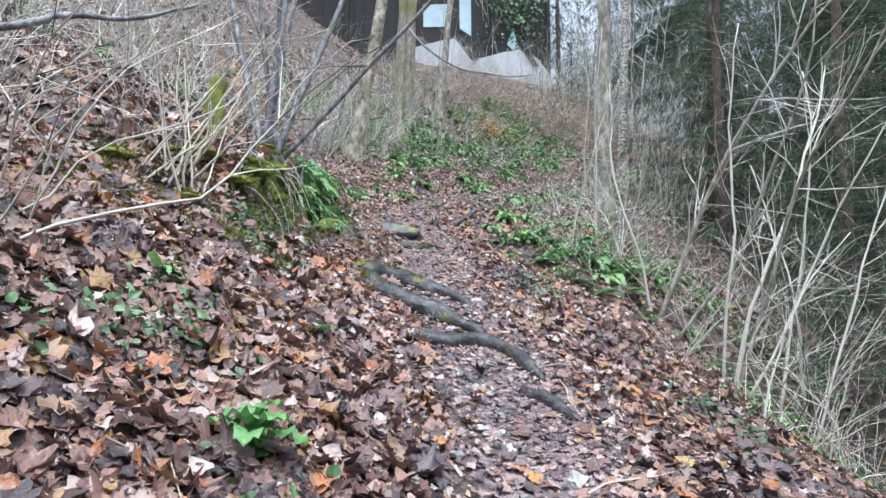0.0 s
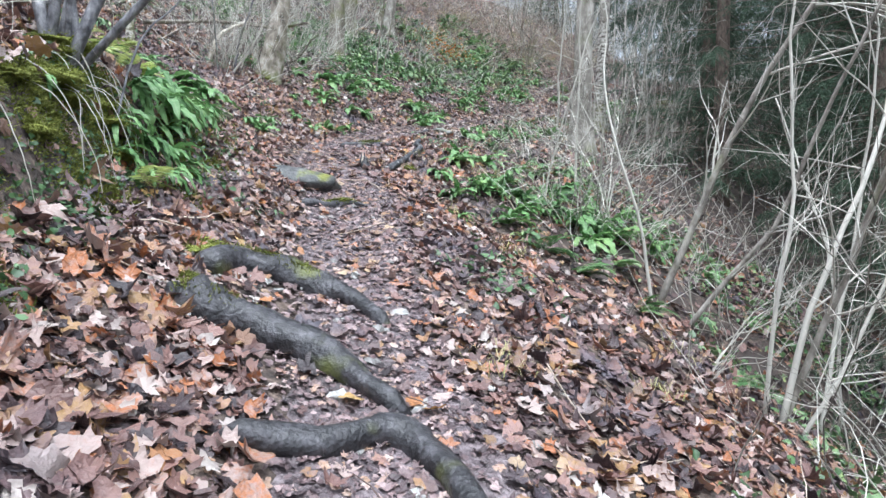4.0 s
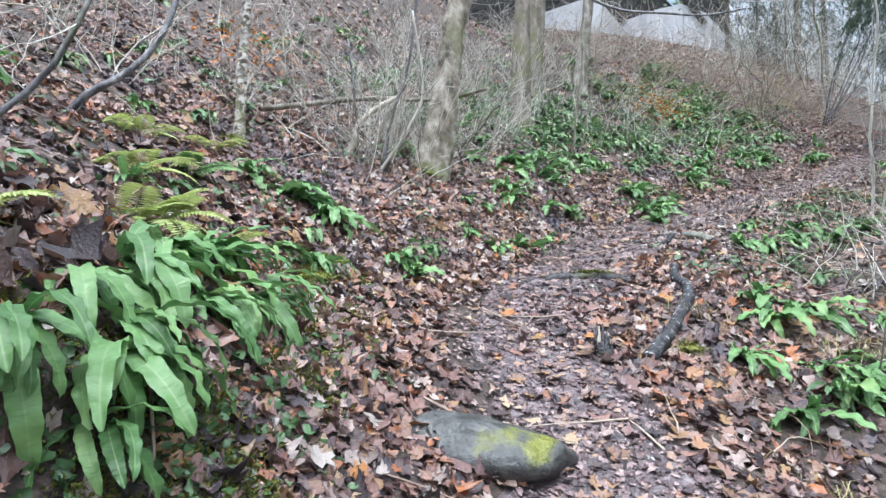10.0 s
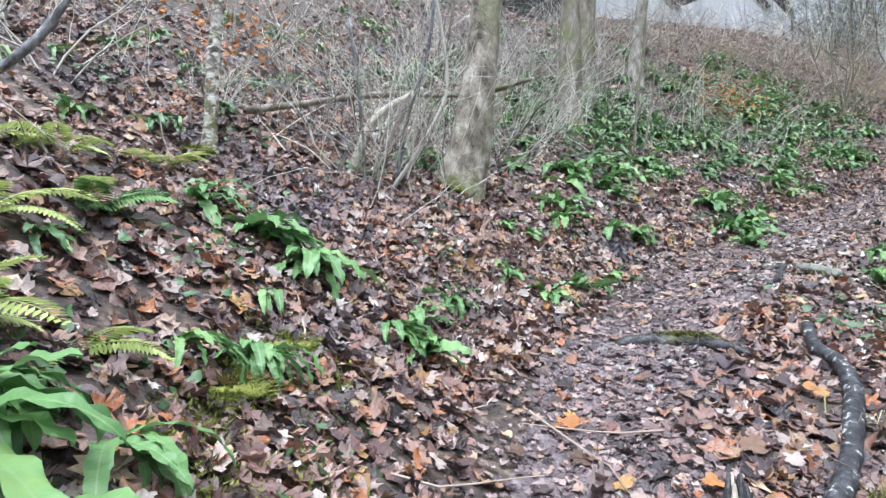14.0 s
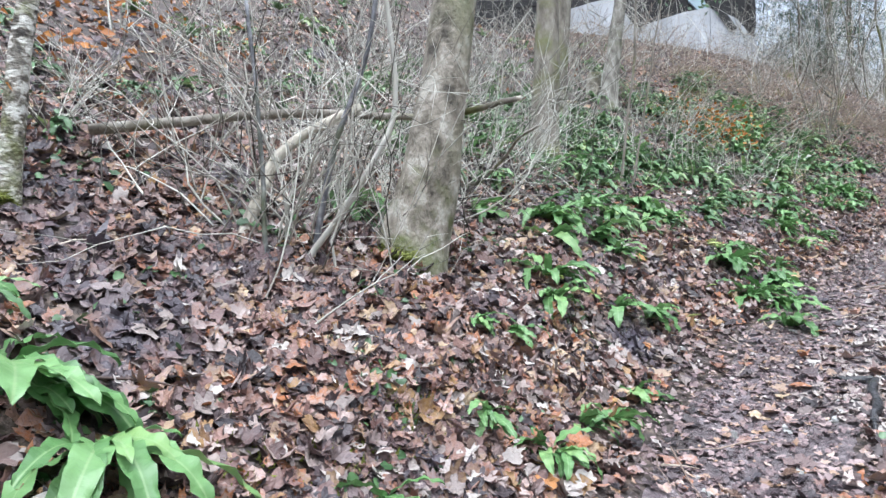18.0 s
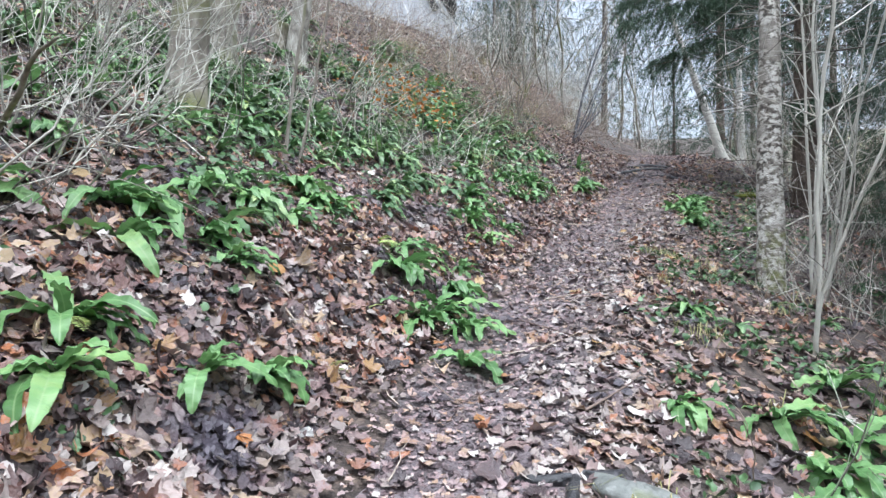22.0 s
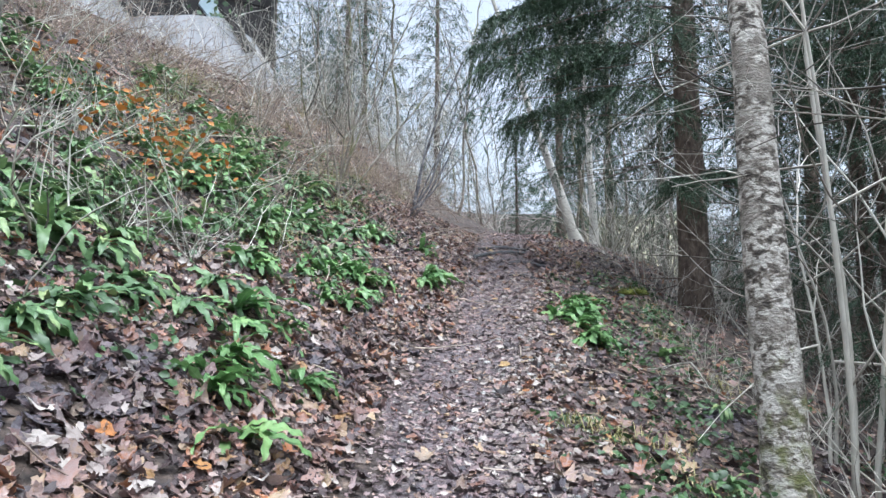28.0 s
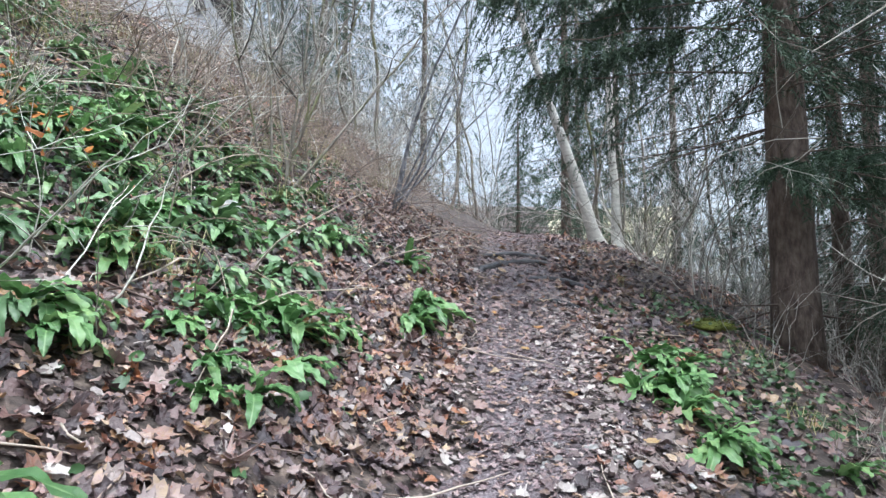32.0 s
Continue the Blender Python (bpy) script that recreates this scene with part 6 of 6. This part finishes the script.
EDGE = [(0.7, 11.4), (1.06, 11.8), (1.0, 10.9), (1.26, 11.13), (1.59, 11.95), (1.43, 10.86), (1.77, 11.37), (1.73, 10.72), (2.16, 11.73), (2.11, 10.96), (2.43, 11.62), (2.35, 10.88), (2.76, 11.41), (2.8, 10.93), (3.25, 11.5)]
EDGE += [(1.55, 14.11), (2.54, 15.14), (1.15, 13.74), (1.64, 14.49), (1.98, 14.39), (5.63, 21.87), (5.37, 21.39), (5.19, 21.03), (5.0, 20.7), (5.78, 21.6)]
for i, (x, y) in enumerate(EDGE):
    fern(x, y, 1.2, 12, 1900 + i, "lush hart's tongue fern at the downhill edge of the trail")

for i, (x, y) in enumerate([(1.30, 19.75), (4.3, 23.16), (2.81, 22.12), (2.51, 22.07), (1.62, 21.41), (1.94, 22.23), (-3.03, 11.3), (1.44, 24.1), (1.9, 24.33), (2.15, 25.1), (1.68, 23.6), (1.29, 24.35)]):
    fern(x, y, 1.25, 14, 1960 + i, "large lush hart's tongue fern rosette on the leafy bank")

for i, (x, y) in enumerate([(-2.53, 16.33), (-1.73, 17.48), (-2.24, 15.87), (-1.25, 16.58), (-0.82, 17.07), (-2.19, 14.93), (-1.59, 14.97), (-0.86, 16.4)]):
    fern(x, y, 1.15, 11, 2050 + i, "hart's tongue fern among bare twigs on the hillside")


def clump_mesh(seed, count, size):
    rng_ = np.random.default_rng(seed)
    b = Build()
    for k in range(count):
        f = frond_mesh(rng_.uniform(0.24, 0.38), rng_.uniform(0.026, 0.036), rng_.uniform(0.4, 1.1), rng_.uniform(1.2, 2.1), seed * 50 + k)
        a = rng_.normal(0, 1.05)
        m = np.array(pose(0, 0, 0, rng_.normal(0, 14), rng_.normal(8, 14), math.degrees(a)).to_3x3())
        b.add(f.v[0] @ m.T * size, f.f)
    return b.mesh("fern_clump", M["frondmix"])


CLUMPS = [clump_mesh(40 + i, 9 + i % 4, 1.0) for i in range(6)]


def far_fern(s_, d_, f):
    fern_at(*(float(q[0]) for q in on_trail(np.array([s_]), np.array([d_]))), f)


def fern_at(x, y, f):
    c = new("hart_tongue_fern", CLUMPS[rng.integers(6)])
    c.matrix_basis = pose(x, y, H(x, y) + 0.03, 0, 14, math.degrees(downhill(x, y)) + rng.normal(0, 30))
    c.scale = (f, f, f)
    tagged(c, "dark green hart's tongue fern clump on the hillside", "fern", "hillside ferns")


for x, y in [(-3.62, 19.64), (-2.81, 18.61), (-2.3, 18.87), (-2.58, 21.92), (-1.67, 21.75), (-1.0, 19.37), (-0.39, 19.97), (-1.51, 17.99), (-3.1, 17.6), (-2.6, 20.4), (-1.3, 20.6), (-3.3, 16.6)]:
    fern_at(x, y, 1.35)
for _ in range(64):
    far_fern(rng.uniform(14.8, 23.5), 1.6 + abs(rng.normal(0, 1.6)), rng.uniform(0.8, 1.3))
for _ in range(24):
    far_fern(rng.uniform(6, 15), rng.uniform(2.2, 5.5), rng.uniform(0.6, 1.0))
for _ in range(16):
    far_fern(rng.uniform(8, 16), rng.uniform(3.0, 7.5), rng.uniform(0.8, 1.2))
for _ in range(22):
    far_fern(rng.uniform(8, 14), -rng.uniform(1.5, 3.8), rng.uniform(0.7, 1.1))
for _ in range(10):
    far_fern(rng.uniform(15, 25), -rng.uniform(1.3, 2.4), rng.uniform(0.5, 0.9))


def fern_patch(count, s0, s1, d0, dev, label):
    """The joined rest of the hillside ferns."""
    packs = []
    for c in CLUMPS:
        v = np.empty(len(c.vertices) * 3)
        c.vertices.foreach_get("co", v)
        c.calc_loop_triangles()
        t = np.empty(len(c.loop_triangles) * 3, np.int32)
        c.loop_triangles.foreach_get("vertices", t)
        packs.append((v.reshape(-1, 3), t.reshape(-1, 3)))
    V, T, n = [], [], 0
    for _ in range(count):
        x, y = (float(q[0]) for q in on_trail(np.array([rng.uniform(s0, s1)]), np.array([d0 + abs(rng.normal(0, dev))])))
        v, t = packs[rng.integers(len(packs))]
        a, f = downhill(x, y) + rng.normal(0, 0.5), rng.uniform(0.8, 1.35)
        R = np.array([[math.cos(a), -math.sin(a), 0], [math.sin(a), math.cos(a), 0], [0, 0, 1]])
        V.append(v @ R.T * f + np.array([x, y, H(x, y) + 0.03]))
        T.append(t + n)
        n += len(v)
    return tagged(new("fern_patch", fast_mesh("fern_patch", np.concatenate(V), np.concatenate(T), M["frondmix"], True)), label, "ferns", kind="stuff")


fern_patch(260, 13.8, 24.3, 2.4, 2.9, "dense dark green hart's tongue ferns covering the hillside")


# ---------------- other plants ----------------
def pinnate(length, seed, material):
    """A feathery fern frond along +x."""
    rng_ = np.random.default_rng(seed)
    b = Build()
    n = 22
    ang = 0.7 - 1.3 * np.linspace(0, 1, n)
    x = np.cumsum(np.cos(ang)) / n * length
    z = np.cumsum(np.sin(ang)) / n * length
    b.tube(np.stack([x, np.zeros(n), z], 1), np.linspace(0.003, 0.001, n), 3, cap=False)
    for k in range(2, n):
        ln = 0.26 * length * math.sin(math.pi * min(1, (k / n) * 0.85 + 0.18)) ** 0.8 + 0.01
        for s_ in (-1, 1):
            w = 0.013
            dx = 0.35 * ln
            dz = -0.15 * ln + rng_.normal(0, 0.004)
            p = np.array([x[k], 0, z[k]])
            m1 = p + np.array([dx * 0.5, s_ * ln * 0.5, dz * 0.2])
            tip = p + np.array([dx, s_ * ln, dz])
            b.add([p, m1 + np.array([-w, 0, 0]), tip, m1 + np.array([w, 0, 0])], [(0, 1, 2, 3)])
    return b.mesh("feathery_frond", M[material], False)


FEATHER = {"yfern": [pinnate(0.42, 10 + i, "yfern") for i in range(3)], "frond": [pinnate(0.45, 20 + i, "frond") for i in range(3)]}


def feather_fern(x, y, size, count, seed, material, label):
    rng_ = np.random.default_rng(seed)
    t = thing("feathery_fern", label, "fern", pose(x, y, H(x, y) + 0.01), "feathery ferns")
    dh = downhill(x, y)
    for k in range(count):
        a = dh + rng_.normal(0, 1.1)
        s_ = size * rng_.uniform(0.7, 1.15)
        part("frond", FEATHER[material][rng_.integers(3)], t, m=pose(0, 0, 0, rng_.normal(0, 10), rng_.normal(0, 12), math.degrees(a)) @ Matrix.Diagonal((s_, s_, s_, 1)))


YF, GF = "yellowing feathery fern in the leaf litter", "green feathery fern at the edge of the trail"
YELLOW = [(-4.12, 10.99, 1.0, 7), (-3.85, 11.58, 0.8, 5), (-2.7, 9.3, 0.9, 6), (-1.52, 6.85, 0.9, 3), (-2.7, 9.1, 0.8, 5), (-3.3, 9.9, 1.0, 5), (-2.5, 9.6, 0.7, 4), (-3.5, 10.6, 0.9, 4), (-1.6, 14.2, 0.5, 3), (-0.6, 14.9, 0.4, 2), (-0.35, 15.6, 0.4, 2), (-2.55, 8.1, 0.7, 4), (-1.6, 19.2, 0.8, 5), (-1.2, 19.6, 0.8, 5), (0.95, 21.4, 0.6, 3), (0.6, 17.4, 0.4, 2), (-0.2, 16.6, 0.45, 3)]
GREEN = [(-3.39, 10.56, 0.9, 6), (1.5, 9.6, 1.0, 7), (1.75, 9.2, 1.0, 7), (2.3, 9.9, 1.0, 6), (2.2, 8.6, 0.9, 6), (2.8, 8.0, 0.8, 5), (-0.9, 3.9, 0.5, 4), (-1.3, 3.6, 0.45, 3)]
for i, (x, y, s_, c) in enumerate(YELLOW):
    feather_fern(x, y, s_, c, 600 + i, "yfern", YF)
for i, (x, y, s_, c) in enumerate(GREEN):
    feather_fern(x, y, s_, c, 640 + i, "frond", GF)


def small_leaves(name, label, s, d, lo, hi, material, rng_, up=0.05, tilt=0.5, oval=2):
    x, y = on_trail(s, d)
    v, t = scatter_leaves(x, y, rng_.uniform(lo, hi, len(x)), oval, rng_, up, tilt, 0.3)
    ob = new(name, fast_mesh(name, v, t, M[material]))
    return tagged(ob, label, "plants", kind="stuff")


rng = np.random.default_rng(99)


def clustered(count, clusters, s0, s1, d0, d1, size):
    cs, cd = rng.uniform(s0, s1, clusters), rng.uniform(d0, d1, clusters)
    i = rng.integers(0, clusters, count)
    return cs[i] + rng.normal(0, size, count), cd[i] + rng.normal(0, size, count)


s_, d_ = clustered(5200, 60, 15, 26, 1.3, 6, 0.35)
small_leaves("ivy", "ivy and small green leaves creeping over the hillside", s_, d_, 0.05, 0.10, "ivy", rng)
s_, d_ = clustered(1500, 34, 2, 15, 0.9, 5, 0.16)
small_leaves("ivy", "scattered small green ivy leaves among brown litter", s_, d_, 0.04, 0.08, "ivy", rng)
s_, d_ = clustered(1800, 30, 4, 27, -4, -0.9, 0.22)
small_leaves("ivy", "small green plants below the path", s_, d_, 0.04, 0.09, "ivy", rng)
s_, d_ = clustered(1500, 34, 5.0, 7.4, 1.4, 1.95, 0.09)
small_leaves("ivy", "small dark ivy leaves hanging over the mossy bank", s_, d_, 0.03, 0.065, "ivy", rng, 0.03, 0.7)
s_, d_ = clustered(900, 40, 7.2, 9.3, 1.1, 1.8, 0.09)
small_leaves("ivy", "small green ivy leaves on the soil face under the ferns", s_, d_, 0.03, 0.065, "ivy", rng, 0.03, 0.7)
s_, d_ = clustered(2600, 70, 5, 15, -6.5, -2.4, 0.22)
small_leaves("ivy", "low green undergrowth on the slope below the trail", s_, d_, 0.05, 0.11, "frondmix", rng, 0.06, 0.7)
s_, d_ = clustered(700, 26, 8.5, 14, 0.8, 2.4, 0.1)
small_leaves("ivy", "small green seedlings and ivy on the edge of the bank", s_, d_, 0.03, 0.07, "ivy", rng, 0.03, 0.6)
s_, d_ = clustered(1400, 40, 13.5, 25, -2.3, -0.8, 0.12)
small_leaves("ivy", "low dark green plants along the downhill edge of the trail", s_, d_, 0.035, 0.08, "ivy", rng, 0.035, 0.7)
# orange beech leaves still held on low twigs
def held_leaves(x0, y0, reach, count, low, high, seed):
    rng_ = np.random.default_rng(seed)
    x, y = x0 + rng_.normal(0, reach, count), y0 + rng_.normal(0, reach, count)
    v, t = scatter_leaves(x, y, rng_.uniform(0.045, 0.085, count), 2, rng_, 0.01, 0.9, 0.3)
    v = v.reshape(count, -1, 3)
    v[:, :, 2] += rng_.uniform(low, high, count)[:, None]
    b = Build()
    for k in range(14):
        a = rng_.uniform(0, 6.283)
        p = np.array([x0, y0, H(x0, y0)])
        grow(b, p, (math.cos(a) * 0.9, math.sin(a) * 0.9, 0.9), reach * 2.0, 0.006, 1, rng_, 0.12, 4, 0.6, 0.0, 3)
    t_ = thing("beech_sapling", "low beech sapling still holding bright orange leaves", "sapling", group="orange saplings")
    part("twig_frame", b.mesh("beech_twigs", M["twig"]), t_)
    tagged(part("foliage", fast_mesh("beech_leaves", v.reshape(-1, 3), t, M["orange"]), t_), kind="stuff")


for i, (x, y, r_, c, lo, hi) in enumerate([(0.6, 23.6, 0.35, 60, 0.1, 0.6), (0.2, 22.4, 0.35, 30, 0.1, 0.6), (-4.3, 12.8, 0.3, 60, 0.5, 1.0), (-5.5, 15.5, 0.5, 60, 0.2, 0.7), (0.55, 20.6, 0.3, 80, 0.6, 1.25), (1.1, 20.75, 0.22, 50, 0.7, 1.4), (1.15, 23.35, 0.3, 100, 0.05, 0.35), (-4.8, 13.5, 0.25, 40, 0.3, 0.8)]):
    held_leaves(x, y, r_, c, lo, hi, 700 + i)
# dry grass tufts
def grass(name, label, count, s0, s1, d0, d1, ln, rng_):
    s_, d_ = clustered(count, count // 30, s0, s1, d0, d1, 0.09)
    x, y = on_trail(s_, d_)
    p = np.stack([x, y, height(x, y)], 1)
    a = rng_.uniform(0, 6.283, count)
    o = np.stack([np.cos(a), np.sin(a), np.zeros(count)], 1)
    w = np.stack([-np.sin(a), np.cos(a), np.zeros(count)], 1) * 0.003
    L = rng_.uniform(0.4, 1, (count, 1)) * ln
    m = p + o * L * 0.35 + np.array([0, 0, 1]) * L * 0.6
    e = p + o * L * rng_.uniform(0.7, 1.1, (count, 1)) + np.array([0, 0, 1]) * L * rng_.uniform(0.2, 0.6, (count, 1))
    v = np.stack([p - w, p + w, m + w * 0.8, m - w * 0.8, e], 1).reshape(-1, 3)
    t = (np.arange(count)[:, None, None] * 5 + np.array([(0, 1, 2), (0, 2, 3), (3, 2, 4)])[None]).reshape(-1, 3)
    return tagged(new(name, fast_mesh(name, v, t, M["grass"])), label, "grass", kind="stuff")


grass("grass_tufts", "thin dry yellow-green grass tufts beside the path", 900, 5, 27, -2.6, -0.7, 0.22, rng)
grass("grass_tufts", "thin dry grass and stalks on the bramble bank", 1400, 20, 29, 2.2, 6, 0.5, rng)


# twigs lying on the ground
def ground_twigs(count, seed):
    rng_ = np.random.default_rng(seed)
    b = Build()
    for _ in range(count):
        x, y = (float(q[0]) for q in on_trail(np.array([rng_.uniform(1, 27)]), np.array([rng_.normal(0.8, 2.0)])))
        a, ln = rng_.uniform(0, 6.283), rng_.uniform(0.15, 0.7)
        k = np.linspace(-0.5, 0.5, 5)
        px = x + math.cos(a) * ln * k + rng_.normal(0, 0.015, 5)
        py = y + math.sin(a) * ln * k + rng_.normal(0, 0.015, 5)
        pz = height(px, py) + 0.03 + rng_.uniform(0, 0.03)
        b.tube(np.stack([px, py, pz], 1), np.linspace(0.006, 0.002, 5) * rng_.uniform(0.6, 1.3), 4, cap=False)
    return tagged(new("fallen_twigs", b.mesh("fallen_twigs", M["twigred"])), "thin brown twigs lying on the leaf litter", "twigs", kind="stuff")


ground_twigs(300, 5)


# single leaves lying loose on the ground along the trail
ONE = []
for k in range(6):
    o = SHAPES[k % 4]
    rk = np.random.default_rng(k)
    b = Build()
    kk = len(o)
    v = [(q[0], q[1], 0.35 * q[0] ** 2 * (1 if k % 2 else -0.6) + 0.25 * q[1] ** 2 + rk.normal(0, 0.03)) for q in o] + [(0, 0, 0)]
    b.add(v, [(i, (i + 1) % kk, kk) for i in range(kk)])
    ONE.append(b.mesh("leaf", M["leafone"], False))
for _ in range(300):
    x, y = (float(q[0]) for q in on_trail(np.array([rng.uniform(1.5, 26)]), np.array([rng.normal(0.3, 1.0)])))
    nn = ground_normal(np.array([x]), np.array([y]))[0]
    f = rng.uniform(0.06, 0.105)
    part("leaf", ONE[rng.integers(6)], ground, m=Matrix.Translation((x, y, H(x, y) + 0.045)) @ Vector(nn).to_track_quat("Z", "Y").to_matrix().to_4x4() @ pose(0, 0, 0, rng.normal(0, 12), rng.normal(0, 12), rng.uniform(0, 360)) @ Matrix.Diagonal((f, f, f, 1)))
